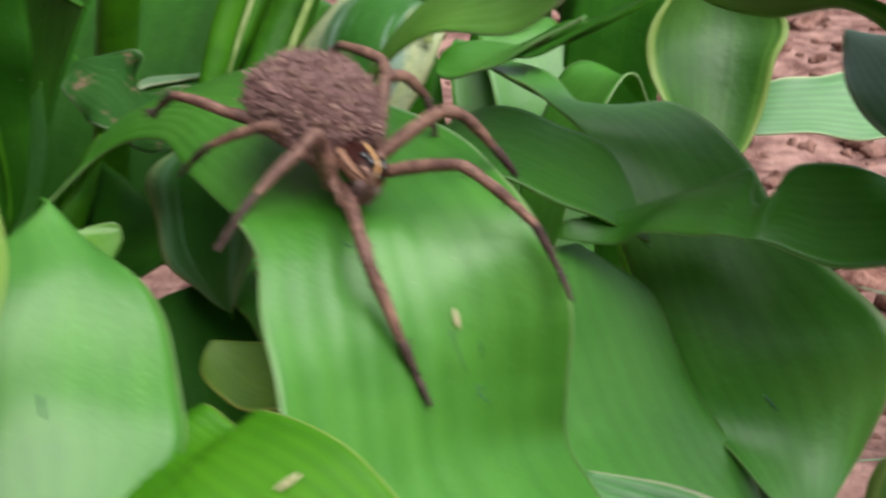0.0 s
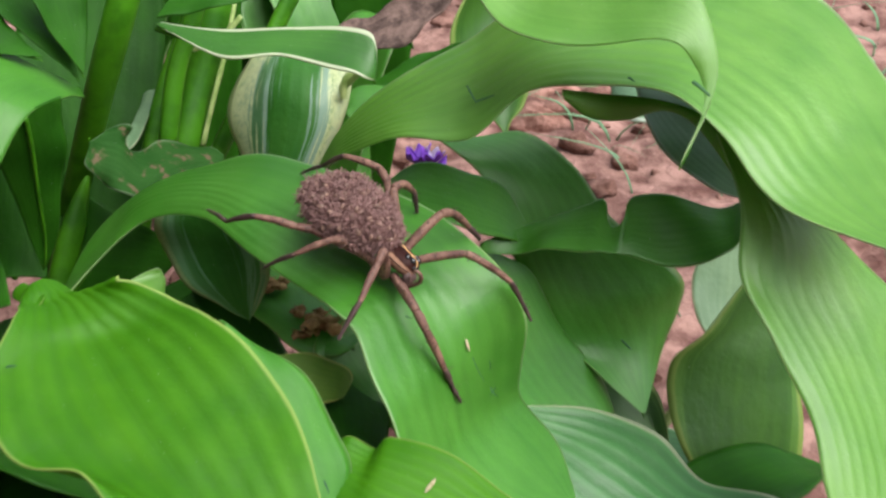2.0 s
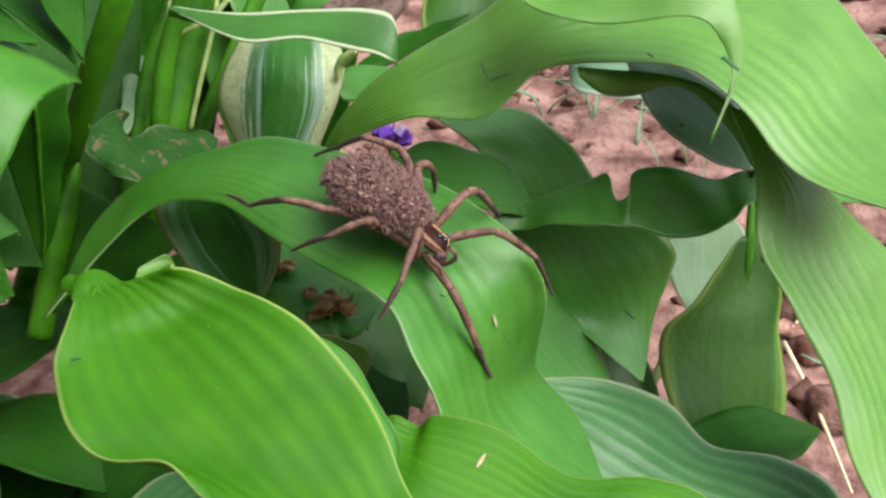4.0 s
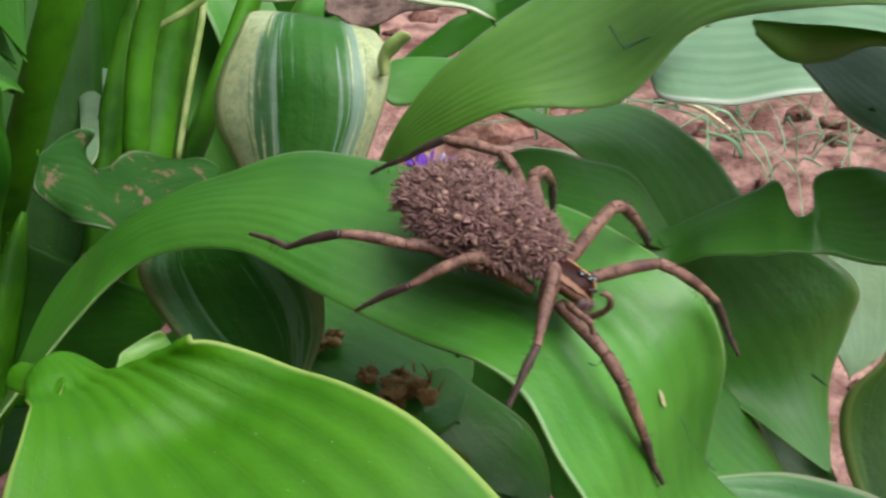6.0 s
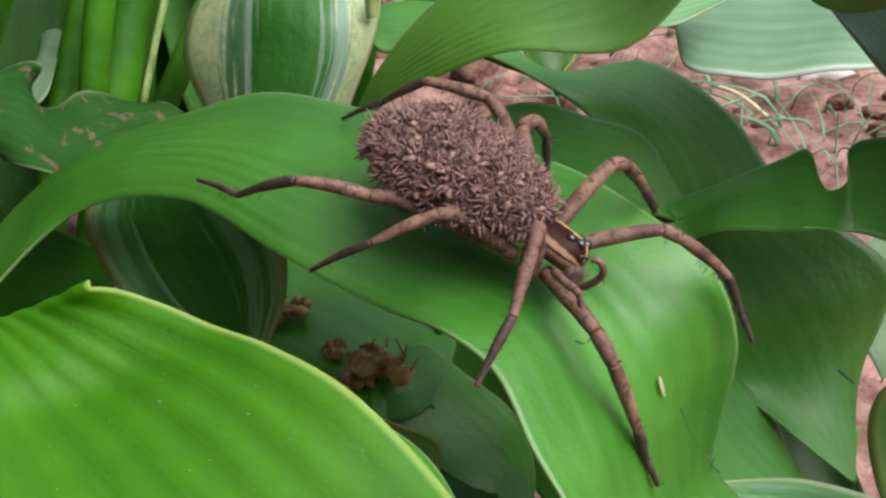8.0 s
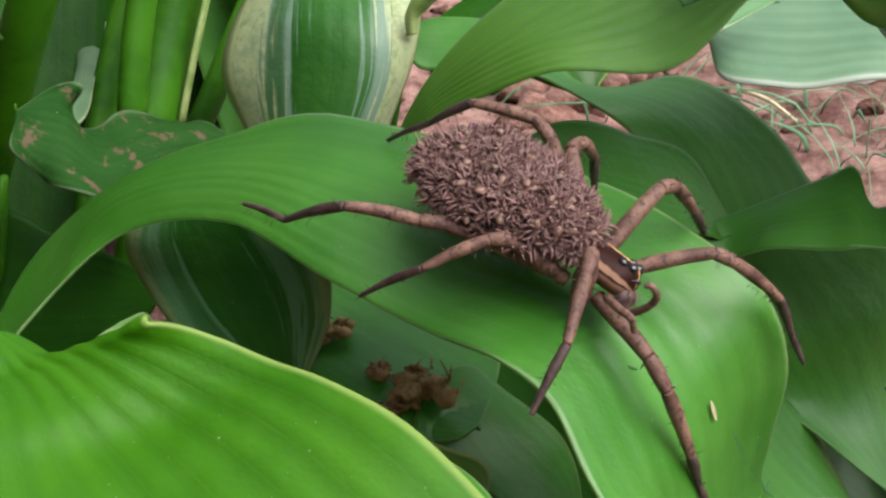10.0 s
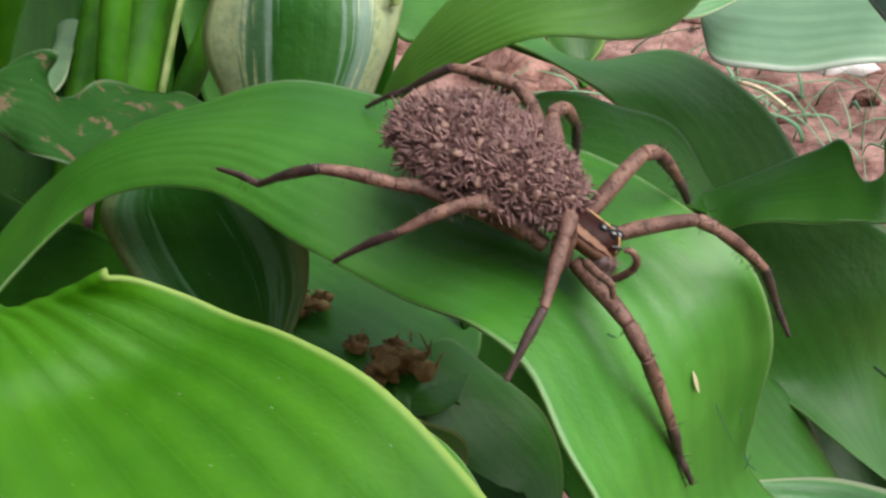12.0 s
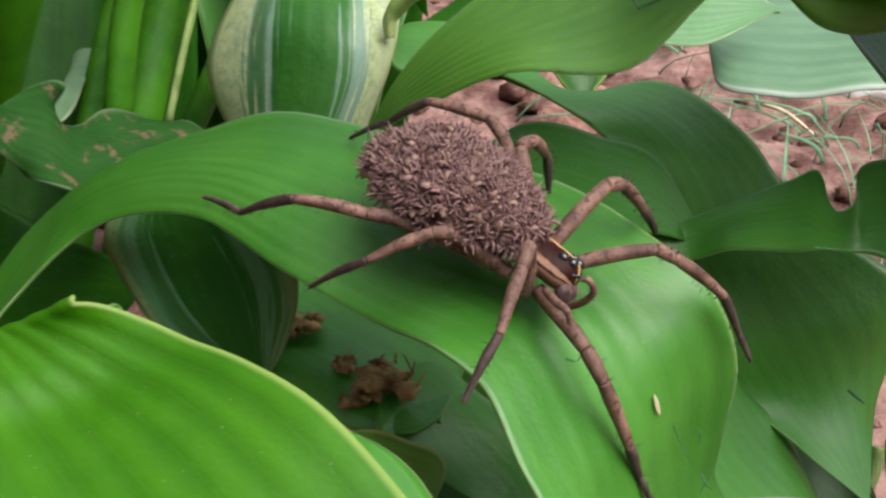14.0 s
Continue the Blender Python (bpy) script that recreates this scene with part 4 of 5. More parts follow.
# ---- the spider ----
def carapace_material():
    """Dark brown shield with a cream line along the middle and a tan band on each side."""
    m, nt, ns, bsdf = nodes_of("carapace_banded")
    tc = ns.new("ShaderNodeTexCoord")
    sep = ns.new("ShaderNodeSeparateXYZ")
    link(nt, tc.outputs["Object"], sep.inputs[0])
    hair = noise_node(nt, tc.outputs["Object"], 1500.0, 4)
    across = math_node(nt, "DIVIDE", math_node(nt, "ABSOLUTE", sep.outputs[0]), 0.0041)
    height = math_node(nt, "DIVIDE", sep.outputs[2], 0.0033)
    around = math_node(nt, "ARCTAN2", across, height)
    ragged = noise_node(nt, tc.outputs["Object"], 900.0, 4, 0.7)
    around = math_node(nt, "ADD", around, math_node(nt, "MULTIPLY_ADD", ragged, 0.3, -0.15))
    col = ramp(nt, math_node(nt, "DIVIDE", around, 2.0), [(0.0, (0.62, 0.4, 0.2)), (0.03, (0.5, 0.28, 0.12)), (0.055, (0.016, 0.004, 0.003)), (0.56, (0.024, 0.006, 0.004)), (0.59, (0.24, 0.135, 0.09)), (0.7, (0.28, 0.165, 0.115)), (0.72, (0.03, 0.013, 0.011)), (0.77, (0.035, 0.016, 0.013)), (0.8, (0.22, 0.12, 0.085)), (1.0, (0.13, 0.07, 0.05))])
    col = mix(nt, 0.12, col, mix(nt, hair, (0.2, 0.1, 0.07), (0.75, 0.6, 0.5)), "OVERLAY")
    link(nt, col, bsdf.inputs["Base Color"])
    bsdf.inputs["Roughness"].default_value = 0.45
    bsdf.inputs["Specular IOR Level"].default_value = 0.1
    link(nt, bump(nt, hair, 0.5, 0.0002), bsdf.inputs["Normal"])
    return m


def leg_material():
    """Brown hairy leg with dark flecks."""
    m, nt, ns, bsdf = nodes_of("spider_leg_flecked")
    tc = ns.new("ShaderNodeTexCoord")
    big = noise_node(nt, tc.outputs["Object"], 260.0, 4, 0.6)
    hair = noise_node(nt, tc.outputs["Object"], 3000.0, 3)
    fleck = smooth(nt, noise_node(nt, tc.outputs["Object"], 1250.0, 2), 0.57, 0.62)
    col = mix(nt, smooth(nt, big, 0.3, 0.7), (0.074, 0.034, 0.027), (0.215, 0.12, 0.088))
    col = mix(nt, math_node(nt, "MULTIPLY", fleck, 0.75), col, (0.03, 0.015, 0.012))
    col = mix(nt, 0.4, col, mix(nt, hair, (0.25, 0.2, 0.2), (0.8, 0.78, 0.78)), "OVERLAY")
    link(nt, col, bsdf.inputs["Base Color"])
    bsdf.inputs["Roughness"].default_value = 0.55
    bsdf.inputs["Specular IOR Level"].default_value = 0.3
    link(nt, bump(nt, hair, 0.6, 0.00025), bsdf.inputs["Normal"])
    return m


CARAPACE, LEG = carapace_material(), leg_material()
spider = root("wolf_spider", (-0.012, 0.012, -0.008), "large brown wolf spider carrying her young on her back", "spider")
rng = random.Random(7)


def leg(joints, widths):
    """A leg: femur, patella, tibia, metatarsus and tarsus, each a part of it, with fine bristles."""
    pts = [Vector(p) for p in mm(joints)]
    names = ("femur", "patella", "tibia", "metatarsus", "tarsus")
    first = pts[0].lerp(pts[1], 0.14)
    bm = bmesh.new()
    tube(bm, [tuple(pts[0]), tuple(pts[0].lerp(first, 0.5)), tuple(first)], [widths[0] / 1100, widths[0] / 1000, widths[0] / 1050], 12, 4)
    ob = part("leg", bm, LEG, spider)
    for k in range(len(pts) - 1):
        a, b = pts[k] if k else pts[0].lerp(pts[1], 0.1), pts[k + 1]
        r0, r1 = widths[k] / 1000, widths[k + 1] / 1000
        bm = bmesh.new()
        sag = (b - a).length * 0.03
        run = [a.lerp(b, f) + Vector((0, 0, sag * math.sin(math.pi * f))) for f in (0.0, 0.12, 0.35, 0.65, 0.88, 1.0)]
        tube(bm, [tuple(p) for p in run], [r0 * 0.9, r0 * 0.99, r0 * 1.05, (r0 * 0.4 + r1 * 0.6) * 1.03, r1 * 1.0, r1 * 0.88], 14, 15)
        last = k >= len(pts) - 2
        part(names[min(k, 4) if not last else 4], bm, DARKLEG if k >= len(pts) - 3 and k > 2 or last else LEG, ob)
    bm = bmesh.new()
    for k in range(1, len(pts) - 1):
        a, b = pts[k], pts[k + 1]
        d = (b - a).normalized()
        for q in range(16):
            f = rng.random()
            out = d.orthogonal()
            out.rotate(Matrix.Rotation(rng.uniform(0, 6.28), 3, d))
            r = (widths[k] * (1 - f) + widths[k + 1] * f) / 1000
            p = a.lerp(b, f) + out * r * 0.85
            e = p + (out + d * rng.uniform(0.2, 0.9)).normalized() * rng.uniform(0.0004, 0.0013)
            tube(bm, [tuple(p), tuple(p.lerp(e, 0.5)), tuple(e)], [0.00007, 0.00005, 0.00001], 4, 2)
    part("bristles", bm, DARKLEG, ob, "fine black bristles")
    return ob


leg([(-10.5, 4.6, -3.5), (-24.5, 6.5, 2.6), (-27.9, 6.0, 3.5), (-37.6, 6.4, 5.6), (-46.4, 12.5, 0.3), (-52.9, 19.8, -0.9)], (1.05, 1.0, 0.92, 0.78, 0.5, 0.36))
leg([(-8.6, 2.3, -3.6), (-16.0, 2.2, 2.6), (-18.7, 1.8, 2.8), (-27.4, -0.2, -0.3), (-36.0, 3.6, -6.6)], (1.15, 1.0, 0.86, 0.62, 0.36))
leg([(-6.8, 0.4, -5.1), (-5.8, -4.6, 4.3), (-6.7, -7.4, 2.6), (-9.5, -16.2, -2.0), (-14.0, -20.6, -9.3)], (1.5, 1.05, 0.9, 0.68, 0.4))
leg([(-4.7, 0.4, -5.1), (1.6, -7.4, -9.6), (3.9, -9.2, -13.6), (7.7, -8.4, -24.6), (9.3, -7.0, -30.6), (11.1, -6.9, -34.9)], (1.2, 1.08, 1.0, 0.8, 0.52, 0.36))
leg([(-1.5, 4.6, -3.9), (11.4, 6.6, -2.3), (14.4, 6.8, -4.0), (21.4, 9.8, -11.5), (24.1, 12.0, -19.0), (26.1, 11.8, -23.6)], (1.05, 0.95, 0.9, 0.72, 0.5, 0.33))
leg([(-3.5, 7.4, -3.0), (4.9, 14.4, 3.6), (7.3, 17.0, 2.4), (10.5, 20.4, -3.2), (12.6, 23.9, -8.6)], (1.15, 1.05, 0.95, 0.75, 0.55))
leg([(-5.1, 12.1, -2.6), (-7.1, 19.6, 7.0), (-5.1, 22.9, 6.6), (-3.3, 26.3, 2.4), (-3.0, 28.2, -4.7)], (1.05, 1.0, 0.92, 0.7, 0.45))
leg([(-6.2, 13.3, -2.4), (-9.4, 24.8, 5.9), (-11.6, 27.6, 7.9), (-20.7, 30.4, 9.4), (-27.0, 33.6, 4.7), (-33.3, 36.8, 0.6)], (1.1, 1.0, 0.92, 0.72, 0.48, 0.33))

head = Vector((-3.5, 3.0, -2.6)) / 1000
back = Vector((-15.5, 13.6, 2.8)) / 1000
AXIS = (head - back).normalized()
SIDE = AXIS.cross(Vector((0.55, 0.2, 0.8))).normalized()
UPWARD = SIDE.cross(AXIS).normalized()
TURN = Matrix((SIDE, AXIS, UPWARD)).transposed().to_4x4()
head = head - AXIS * 0.001
HEAP_AXIS = Vector((12.0, -10.6, -3.2)).normalized()
HEAP_SIDE = HEAP_AXIS.cross(Vector((0.2, -0.2, 1))).normalized()
HEAP_TURN = Matrix((HEAP_SIDE, HEAP_AXIS, HEAP_SIDE.cross(HEAP_AXIS))).transposed().to_4x4()


def body_part(name, bm, material, centre, label=""):
    """A part of the body, modelled along its own axes: x to the side, y forward, z up."""
    me = bpy.data.meshes.new(name)
    bm.to_mesh(me)
    bm.free()
    for p in me.polygons:
        p.use_smooth = True
    me.materials.append(material)
    ob = new(name, me)
    ob.parent = spider
    ob.matrix_basis = Matrix.Translation(-spider.location) @ Matrix.Translation(centre) @ TURN
    return tagged(ob, label=label)


def local(x, y, z):
    """A place on the body: millimetres from the middle of the head shield."""
    return head + SIDE * x / 1000 + AXIS * y / 1000 + UPWARD * z / 1000


bm = bmesh.new()
ellipsoid(bm, Matrix.Identity(4), 24, 36)
for v in bm.verts:
    x, y, z = v.co
    ahead = max(0.0, y)
    blunt = math.sqrt((1 + ahead ** 2) * (1 + ahead ** 4))
    w = 0.0041 * (1 - 0.3 * ahead ** 1.5) * blunt
    v.co = (x * w, y * 0.006, z * 0.0031 * blunt if z > 0 else z * 0.002 * blunt)
body_part("cephalothorax", bm, CARAPACE, head, "dark brown shield with a cream line and tan bands")
bm = bmesh.new()
ellipsoid(bm, Matrix.Identity(4), 20, 30)
for v in bm.verts:
    x, y, z = v.co
    v.co = (x * 0.0078 * (1 - 0.12 * y), y * 0.0118, z * 0.0056)
body_part("abdomen", bm, SHELL, back - UPWARD * 0.0008, "plump brown abdomen under the young")
for x, y, z, r in ((-0.98, 4.5, 2.45, 0.85), (0.98, 4.5, 2.45, 0.85), (-1.65, 3.2, 2.45, 0.8), (1.65, 3.2, 2.45, 0.8), (-0.4, 5.7, 1.4, 0.36), (0.4, 5.7, 1.4, 0.36), (-1.15, 5.55, 1.3, 0.32), (1.15, 5.55, 1.3, 0.32)):
    bm = bmesh.new()
    ellipsoid(bm, Matrix.Scale(r / 1000, 4), 10, 14)
    body_part("eye", bm, EYE, local(x, y, z), "glossy black eye")
for x in (-1, 1):
    bm = bmesh.new()
    tube(bm, [tuple(local(x * 1.0, 4.8, -0.2)), tuple(local(x * 1.15, 5.6, -1.4)), tuple(local(x * 0.9, 5.3, -3.6))], [0.0008, 0.0011, 0.0006], 12, 10)
    part("chelicera", bm, DARKLEG, spider, "grey-haired dark jaw")
    bm = bmesh.new()
    for q in range(70):
        p = local(x * (1.1 + rng.uniform(-0.8, 0.8)), 5.7 + rng.uniform(0, 0.7), rng.uniform(-2.6, 0.2))
        e = p + AXIS * 0.0006 + UPWARD * -0.0009
        tube(bm, [tuple(p), tuple(e)], [0.00005, 0.00001], 3, 1)
    part("jaw_hair", bm, YOUNG_LEG, spider, "pale grey hair")


def palp(joints, widths):
    pts = mm(joints)
    bm = bmesh.new()
    tube(bm, pts, [w / 1000 for w in widths], 10, 18)
    ob = part("pedipalp", bm, LEG, spider)
    bm = bmesh.new()
    for q in range(40):
        f = rng.random()
        p = Vector(spline(pts, f))
        e = p + Vector((rng.uniform(-1, 1), rng.uniform(-1, 1), rng.uniform(-1, 1))).normalized() * 0.0013
        tube(bm, [tuple(p), tuple(e)], [0.00006, 0.00001], 3, 1)
    part("bristles", bm, DARKLEG, ob, "fine black bristles")


palp([(-0.7, -2.3, -6.2), (1.4, -3.6, -4.6), (2.6, -4.7, -2.4), (1.9, -4.9, -0.6), (0.9, -4.8, -0.6)], (0.55, 0.52, 0.48, 0.45, 0.3))
palp([(-3.7, -3.9, -2.7), (-2.3, -7.2, -2.6), (-1.0, -8.6, -3.0), (-0.6, -8.5, -5.1)], (0.6, 0.58, 0.5, 0.35))


# ---- the young on her back ----
def small_mesh(name, build, material):
    bm = bmesh.new()
    build(bm)
    me = bpy.data.meshes.new(name)
    bm.to_mesh(me)
    bm.free()
    me.materials.append(material)
    for p in me.polygons:
        p.use_smooth = True
    return me


def young_leg(seed):
    r = random.Random(seed)
    a, b = Vector((0.0002, 0, 0)), Vector((0.0007, 0, r.uniform(0.0004, 0.0008)))
    c = b + Vector((r.uniform(0.0002, 0.0008), r.uniform(-0.0003, 0.0003), r.uniform(0.0002, 0.0009)))
    return small_mesh("leg", lambda bm: tube(bm, [tuple(a), tuple(b), tuple(c)], [0.00017, 0.00015, 0.00005], 4, 4), YOUNG_LEG)


young_head = small_mesh("spiderling", lambda bm: ellipsoid(bm, Matrix.Diagonal((0.00034, 0.00046, 0.0003, 1)), 6, 8), YOUNG)
young_belly = small_mesh("abdomen", lambda bm: ellipsoid(bm, Matrix.Translation((0, -0.0008, 0.00012)) @ Matrix.Diagonal((0.00042, 0.00074, 0.0004, 1)), 7, 10), YOUNG_PALE)
young_legs = [young_leg(k) for k in range(6)]


def leg_pose(k, r):
    """The k-th of a spiderling's eight legs, four to a side."""
    side, f = (1 if k % 2 else -1), (k // 2 - 1.5) / 1.5
    turn = math.radians(f * 52 + r.uniform(-12, 12))
    yaw = turn if side > 0 else math.pi - turn
    return Matrix.Translation((0, f * 0.0003, 0)) @ Matrix.Rotation(yaw, 4, "Z")


def on_pile(rnd, depth):
    """A random pose on the upper part of the heap of young."""
    while True:
        d = Vector((rnd.gauss(0, 1), rnd.gauss(0, 1), rnd.gauss(0, 1))).normalized()
        if d.z > -0.08:
            break
    s = (0.0088, 0.0140, 0.0060)
    k = 1 - depth + 0.06 * noise.noise(d * 3.1)
    p = Vector((d.x * s[0] * (1 - 0.16 * d.y), d.y * s[1], d.z * s[2])) * k
    n = Vector((d.x / s[0], d.y / s[1], d.z / s[2])).normalized()
    m = n.to_track_quat("Z", "Y").to_matrix().to_4x4()
    tilt = Matrix.Rotation(rnd.uniform(0, 6.28), 4, "Z") @ Matrix.Rotation(rnd.uniform(-0.8, 0.5), 4, "X")
    return Matrix.Translation(heap_at) @ HEAP_TURN @ Matrix.Translation(p) @ m @ tilt


heap_at = Vector((-15.6, 12.4, 3.1)) / 1000
crowd = random.Random(11)
under = bmesh.new()
for k in range(330):
    m = on_pile(crowd, crowd.uniform(0.1, 0.2)) @ Matrix.Scale(crowd.uniform(0.9, 1.2), 4)
    pieces = [(young_head, Matrix.Identity(4)), (young_belly, Matrix.Identity(4))] + [(young_legs[(k + j) % 6], leg_pose(j, crowd)) for j in range(8)]
    for me, q in pieces:
        n = len(under.verts)
        under.from_mesh(me)
        under.verts.ensure_lookup_table()
        whole = m @ q
        for v in under.verts[n:]:
            v.co = whole @ v.co
for k in range(6500):
    m = on_pile(crowd, crowd.uniform(-0.05, 0.1))
    a = m @ Vector((0, 0, 0))
    lean = Vector((crowd.uniform(-0.7, 0.7), crowd.uniform(-0.7, 0.7), crowd.uniform(0.5, 1.2))).normalized()
    b = m @ (lean * crowd.uniform(0.0006, 0.0014))
    tube(under, [tuple(a), tuple(b)], [0.00012, 0.00003], 3, 1)
heap = part("spiderling_heap", under, YOUNG_LEG)
tagged(heap, "packed layer of brown spiderlings on the mother's abdomen", "spiderlings", kind="stuff")
young = []
for k in range(285):
    ob = new("spiderling", young_head)
    ob.matrix_world = on_pile(crowd, crowd.uniform(-0.04, 0.07)) @ Matrix.Scale(crowd.uniform(1.0, 1.4), 4)
    tagged(ob, "tiny brown spiderling clinging to its mother's back", "spiderling", "spiderlings on the mother's back")
    kid = new("abdomen", young_belly)
    kid.parent = ob
    for j in range(8):
        kid = new("leg", young_legs[crowd.randrange(6)])
        kid.parent = ob
        kid.matrix_basis = leg_pose(j, crowd)
    young.append(ob)


# ---- small things on the leaves ----
def husk(at, along, up, length, width, label, material, name, category):
    """A pointed seed husk, hollow along one side."""
    bm = bmesh.new()
    for i in range(9):
        f = i / 8
        w = width * math.sin(math.pi * (0.04 + 0.92 * f)) ** 0.8
        for a in range(6):
            ang = math.pi * a / 5
            bm.verts.new((w * math.cos(ang), length * (f - 0.5), 0.5 * w * math.sin(ang)))
    bm.verts.ensure_lookup_table()
    for i in range(8):
        for a in range(5):
            bm.faces.new((bm.verts[i * 6 + a], bm.verts[i * 6 + a + 1], bm.verts[i * 6 + a + 7], bm.verts[i * 6 + a + 6]))
    bmesh.ops.solidify(bm, geom=bm.faces[:], thickness=0.00015)
    y = Vector(along).normalized()
    x = y.cross(Vector(up)).normalized()
    bmesh.ops.transform(bm, matrix=Matrix((x, y, x.cross(y))).transposed().to_4x4(), verts=bm.verts)
    bmesh.ops.translate(bm, verts=bm.verts, vec=Vector(at) / 1000)
    tagged(part(name, bm, material), label, category)


def clipping(points, width, label="dark cut blade of grass stuck to a leaf"):
    """A snippet of mown grass."""
    bm = bmesh.new()
    tube(bm, mm(points), [width / 1000, width / 1000, width / 2000], 5, 6, 0.4)
    tagged(part("grass_clipping", bm, CLIPPING), label, "grass clipping", "grass clippings on the leaves")


husk((12, 1.39, -24.2), (0.28, -0.208, -0.937), (0.736, -0.555, 0.388), 0.0032, 0.00042, "pale dry seed husk lying on the leaf", SEED, "seed_husk", "seed husk")
husk((8.8, -43.0, -30.6), (0.469, 0.83, 0.302), (0, -0.342, 0.94), 0.0042, 0.0005, "curved pale seed husk on a low leaf", SEED, "seed_husk", "seed husk")
clipping([(13.8, -4.5, -23.6), (15.0, -5.0, -26.6), (16.6, -5.5, -29.7)], 0.12)
clipping([(17.5, -2.3, -25.9), (17.7, -2.8, -26.9), (17.5, -2.6, -28.6)], 0.14)
clipping([(18.0, -5.2, -31.3), (18.5, -5.8, -32.4), (19.8, -5.4, -33.9)], 0.2)
clipping([(19.0, -5.2, -31.4), (18.3, -5.9, -32.5), (17.8, -6.4, -33.5)], 0.14)
clipping([(-3.1, -13.5, -24.3), (-2.7, -13.3, -26.1), (-1.9, -14.0, -27.4)], 0.16)
clipping([(-1.0, -7.3, -11.1), (-0.4, -7.4, -11.4), (0.2, -7.5, -11.5)], 0.2)
clipping([(8.0, 43.7, 22.8), (9.6, 42.2, 20.4), (10.4, 41.6, 19.4)], 0.3, "cut grass blade bent into a hook")
clipping([(10.1, 41.6, 19.4), (11.9, 42.0, 20.0), (14.8, 41.7, 21.4)], 0.3, "cut grass blade bent into a hook")
clipping([(61.1, 10.4, 41.2), (62.7, 9.8, 40.2), (64.9, 8.8, 38.6)], 0.5)
clipping([(46.9, 30.8, 32.2), (47.6, 30.6, 31.9), (48.4, 30.2, 31.4)], 0.3)
clipping([(-71.4, -64.2, 10.4), (-70.4, -64.1, 10.6), (-69.1, -64.1, 10.7)], 0.3)
clipping([(47.2, 42.2, -48.4), (48.4, 41.7, -49.3), (49.9, 41.0, -50.4)], 0.3)
clipping([(61.6, 69.3, -6.9), (62.1, 69.6, -6.5), (62.5, 68.8, -7.8)], 0.3)
clipping([(-8.8, -66.3, -11.7), (-8.3, -66.8, -12.6), (-7.6, -67.6, -13.8)], 0.25)


def crumb(at, size, seed, label="crumbling brown clump of soil and dry roots"):
    """A loose clump of earth: lumps and ragged dry fibres."""
    r = random.Random(seed)
    top = root("soil_crumb", Vector(at) / 1000, label, "soil clump", "soil crumbs on the low leaves")
    for k in range(9):
        bm = bmesh.new()
        p = Vector(at) / 1000 + Vector((r.uniform(-1, 1), r.uniform(-0.7, 0.7), r.uniform(0, 0.7))) * size
        clod_mesh(bm, p, size * r.uniform(0.38, 0.68), seed * 9 + k)
        part("lump", bm, DEBRIS, top)
    bm = bmesh.new()
    for k in range(14):
        p = Vector(at) / 1000 + Vector((r.uniform(-1, 1), r.uniform(-1, 1), r.uniform(0, 0.8))) * size * 1.1
        e = p + Vector((r.uniform(-1, 1), r.uniform(-1, 1), r.uniform(-0.2, 1))) * size * 0.6
        tube(bm, [tuple(p), tuple((p + e) / 2 + Vector((0, 0, size * 0.1))), tuple(e)], [size * 0.06, size * 0.05, size * 0.02], 4, 3)
    tagged(part("dry_fibre", bm, DEBRIS, top, "ragged dry fibres"), kind="stuff")


crumb((-27.6, 29.0, -39.5), 0.004, 1)
crumb((-32.4, 26.4, -40.5), 0.0026, 2)
crumb((-36.0, 33.0, -38.4), 0.0018, 3)
crumb((-44.0, 42.0, -36.4), 0.0026, 4)
crumb((-48.5, 44.0, -34.0), 0.0014, 5, "small rusty crumb of soil")


# ---- things on the soil ----
def on_soil(x, y, lift=0.0):
    return Vector((x / 1000, y / 1000, ground_height(x / 1000, y / 1000) + lift))


rough = random.Random(3)
bm = bmesh.new()
for k in range(1500):
    x, y = rough.uniform(-0.45, 0.4), rough.uniform(0.06, 0.95)
    r = rough.choice((0.0014, 0.002, 0.003, 0.0045)) * rough.uniform(0.8, 1.3) * (1 + 0.5 * y)
    clod_mesh(bm, (x, y, ground_height(x, y) + r * 0.25), r, k)
tagged(part("soil_clods", bm, CLOD), "loose reddish soil crumbs and pebbles", "soil clods", kind="stuff")
for (x, y), r in (((127, 183), 0.015), ((137, 195), 0.009), ((120, 162), 0.007), ((124, 113), 0.012), ((124, 149), 0.008), ((4, 359), 0.013), ((16, 347), 0.011), ((-7, 370), 0.009), ((2, 336), 0.012)):
    bm = bmesh.new()
    clod_mesh(bm, on_soil(x, y, r * 0.3), r, x)
    tagged(part("soil_clod", bm, CLOD), "lumpy reddish clod of clay soil", "soil clod", "large soil clods")


def blade(at, heading, height, bend, width):
    a = math.radians(heading)
    p = [at + Vector((math.cos(a) * bend * f * f, math.sin(a) * bend * f * f, height * (f - 0.35 * f * f))) for f in (0, 0.33, 0.66, 1)]
    return [tuple(q) for q in p], [width, width * 0.9, width * 0.6, width * 0.1]


bm = bmesh.new()
for k in range(90):
    x, y = rough.gauss(85, 42), rough.gauss(350, 65)
    pts, rad = blade(on_soil(x, y), rough.uniform(0, 360), rough.uniform(0.012, 0.045), rough.uniform(0.015, 0.07), rough.uniform(0.0003, 0.0008))
    tube(bm, pts, rad, 5, 6, 0.25)
for k in range(80):
    x, y = rough.uniform(40, 210), rough.uniform(280, 520)
    pts, rad = blade(on_soil(x, y), rough.uniform(0, 360), rough.uniform(0.006, 0.02), rough.uniform(0.008, 0.03), rough.uniform(0.0006, 0.0014))
    tube(bm, pts, rad, 5, 6, 0.2)
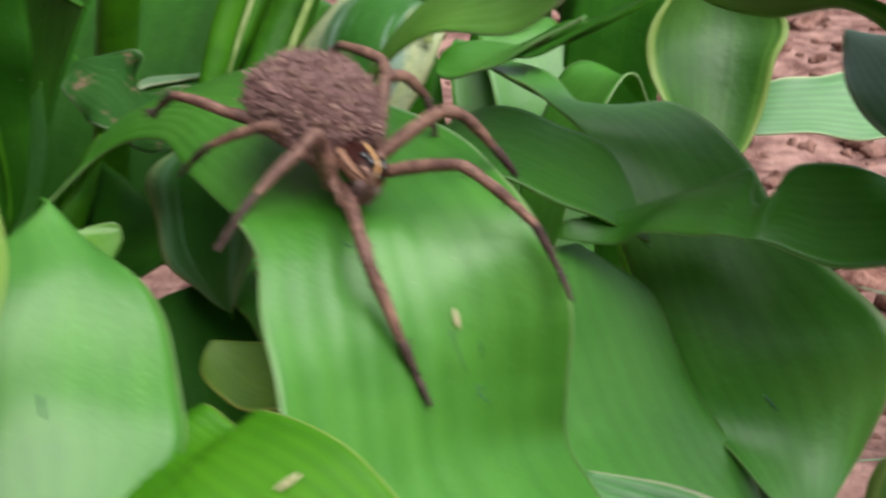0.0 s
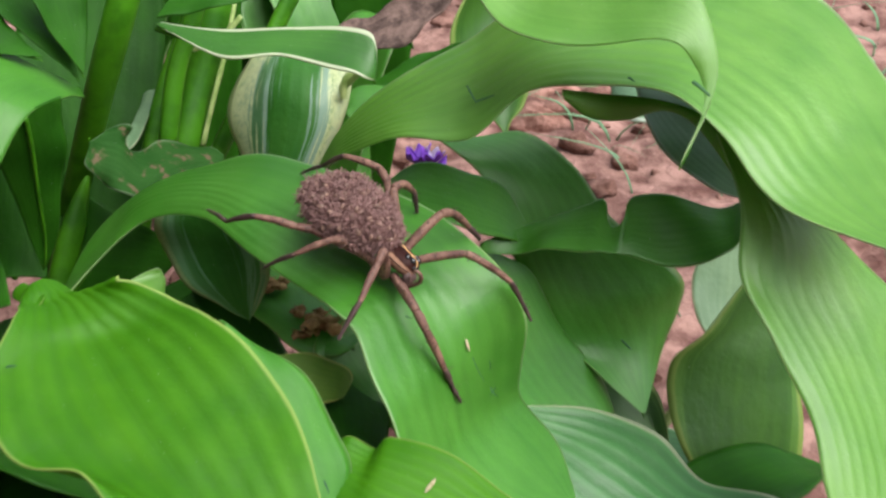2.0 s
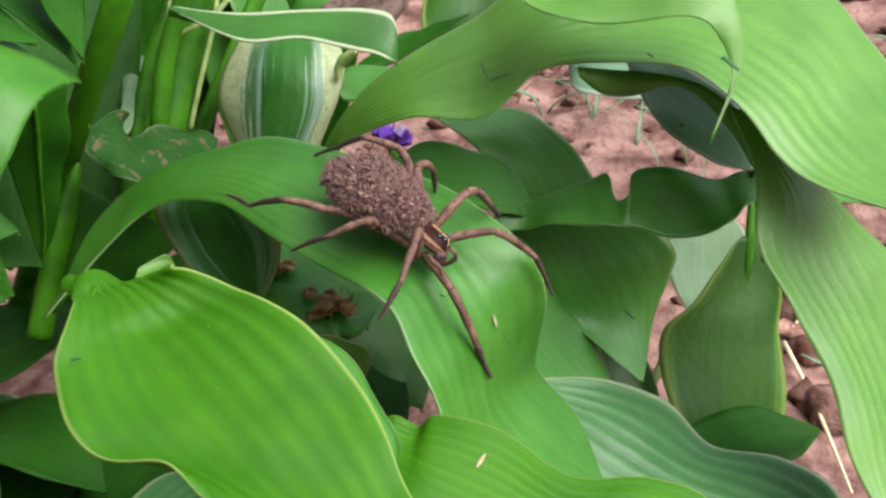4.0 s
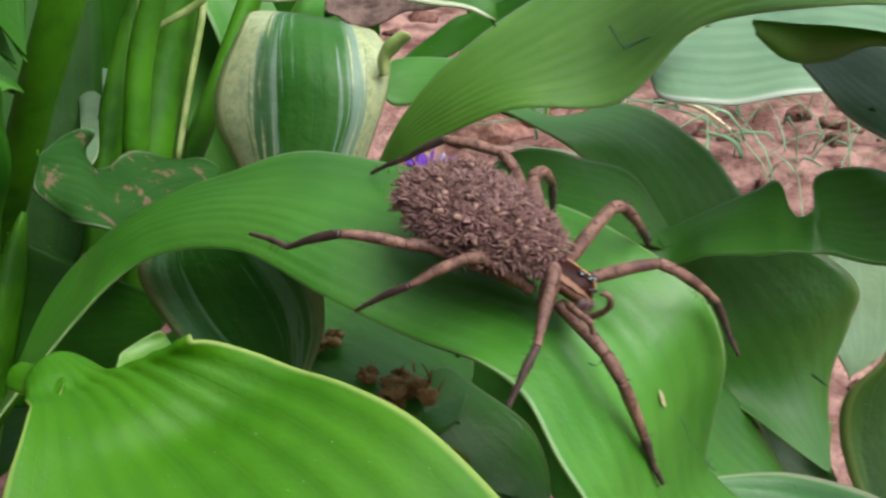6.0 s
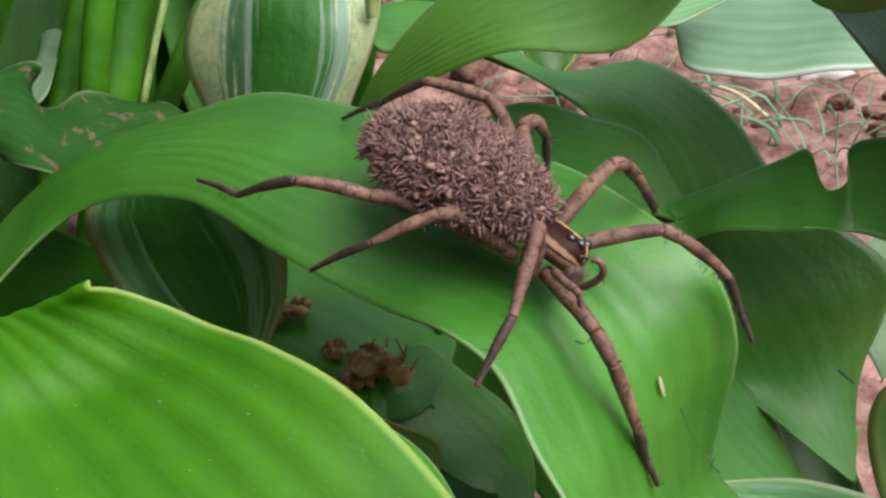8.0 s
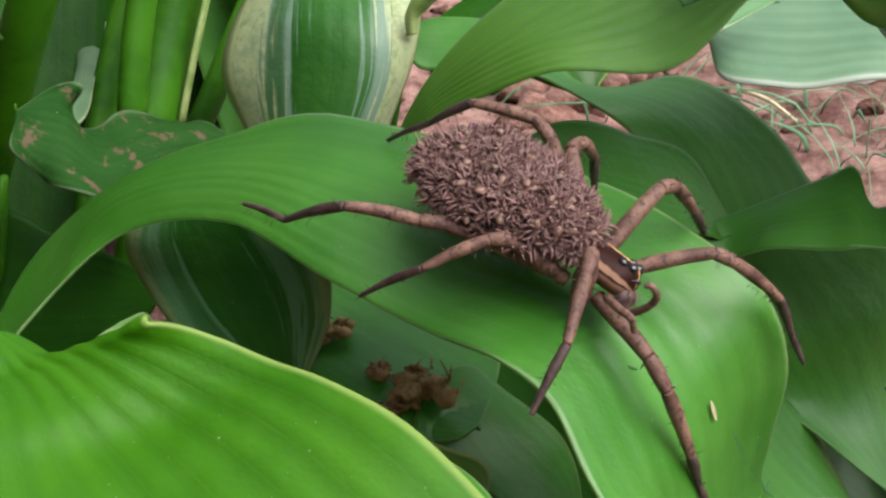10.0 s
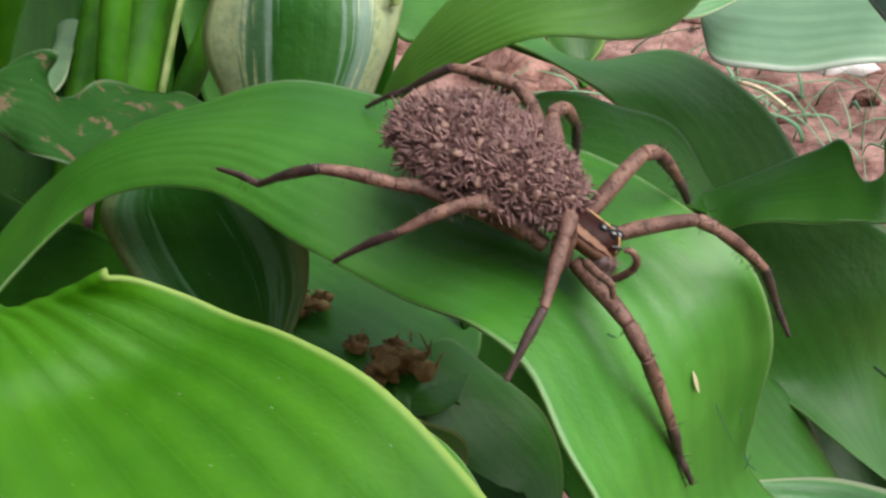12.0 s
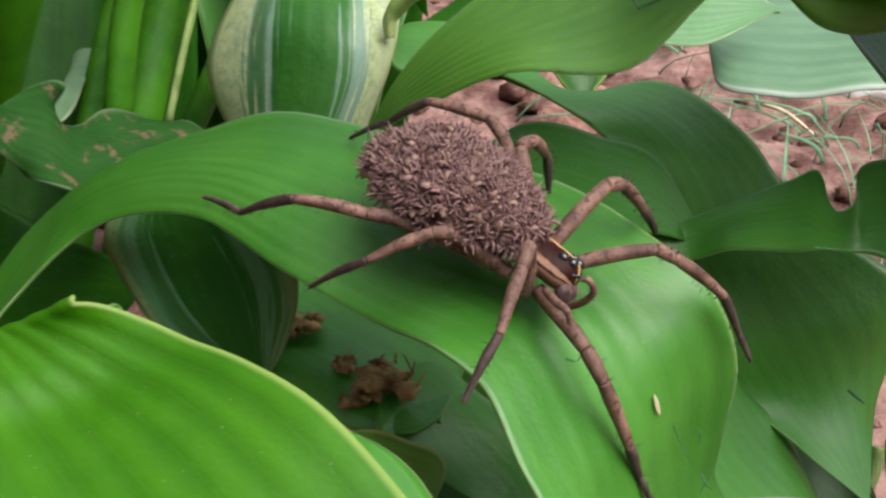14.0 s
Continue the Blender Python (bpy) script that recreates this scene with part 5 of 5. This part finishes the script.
for k in range(14):
    x, y = rough.gauss(150, 18), rough.gauss(135, 30)
    pts, rad = blade(on_soil(x, y), rough.uniform(0, 360), rough.uniform(0.01, 0.025), rough.uniform(0.01, 0.03), 0.0011)
    tube(bm, pts, rad, 5, 6, 0.25)
tagged(part("grass", bm, GRASS), "sparse thin blue-green grass on bare soil", "grass", kind="stuff")
for (a, b) in (((115, 149), (124, 71)), ((120, 161), (139, 184)), ((74, 346), (88, 318))):
    bm = bmesh.new()
    tube(bm, [tuple(on_soil(*a, 0.004)), tuple((on_soil(*a, 0.006) + on_soil(*b, 0.006)) / 2), tuple(on_soil(*b, 0.004))], [0.0009, 0.0008, 0.0005], 6, 8)
    tagged(part("straw", bm, SEED), "dry pale straw lying on the soil", "straw", "straws on the soil")
bm = bmesh.new()
clod_mesh(bm, on_soil(112, 372, 0.003), 0.011, 77)
tagged(part("white_stone", bm, WHITE), "small white stone on the soil", "stone")

flower = root("purple_flower", Vector((-21.1, 165.0, -67.0)) / 1000, "fallen purple petunia flower with a pale rim", "flower")
for k in range(6):
    bm = bmesh.new()
    heart = Vector((-21.1, 165.0, -67.0)) / 1000
    a = k * 1.05
    grid = []
    for i in range(7):
        row = []
        for j in range(7):
            f, g = i / 6, j / 3 - 1
            rr = 0.0066 * f
            ang = a + g * 0.62 * f ** 0.5
            row.append(bm.verts.new(heart + Vector((rr * math.cos(ang), rr * math.sin(ang), 0.004 * f + 0.0016 * math.sin(6 * g + k) * f + 0.001 * k * f))))
        grid.append(row)
    for i in range(6):
        for j in range(6):
            bm.faces.new((grid[i][j], grid[i + 1][j], grid[i + 1][j + 1], grid[i][j + 1]))
    bmesh.ops.remove_doubles(bm, verts=bm.verts, dist=1e-6)
    ob = part("petal", bm, PALE_PETAL if k == 1 else PURPLE, flower)
    thick = ob.modifiers.new("thickness", "SOLIDIFY")
    thick.thickness = 0.0004
bm = bmesh.new()
foot = Vector((-21.1, 165.0, -67.0)) / 1000
tube(bm, [tuple(foot), tuple(foot + Vector((0.004, 0.004, -0.03))), (foot.x + 0.002, foot.y + 0.006, GROUND_Z)], [0.0016, 0.0012, 0.0014], 8, 10)
part("stalk", bm, STEM, flower)


# ---- what moves ----
def motions():
    """A few of the young shift about on the heap."""
    restless = random.Random(21)
    for ob in young[::24]:
        m = ob.matrix_world.copy()
        size = Matrix.Diagonal((*m.to_scale(), 1))
        rigid = Matrix.LocRotScale(m.translation, m.to_quaternion(), None)
        rows, turn, along = [], 0.0, 0.0
        for t in (0.0, 2.0, 4.0, 6.0, 8.0, 10.0, 12.0, 14.0):
            rows.append((t, rigid @ Matrix.Translation((0, along, 0)) @ Matrix.Rotation(turn, 4, "Z")))
            turn += restless.uniform(-0.35, 0.35)
            along += restless.uniform(-0.0004, 0.0005)
        walk(ob, rows)


motions()
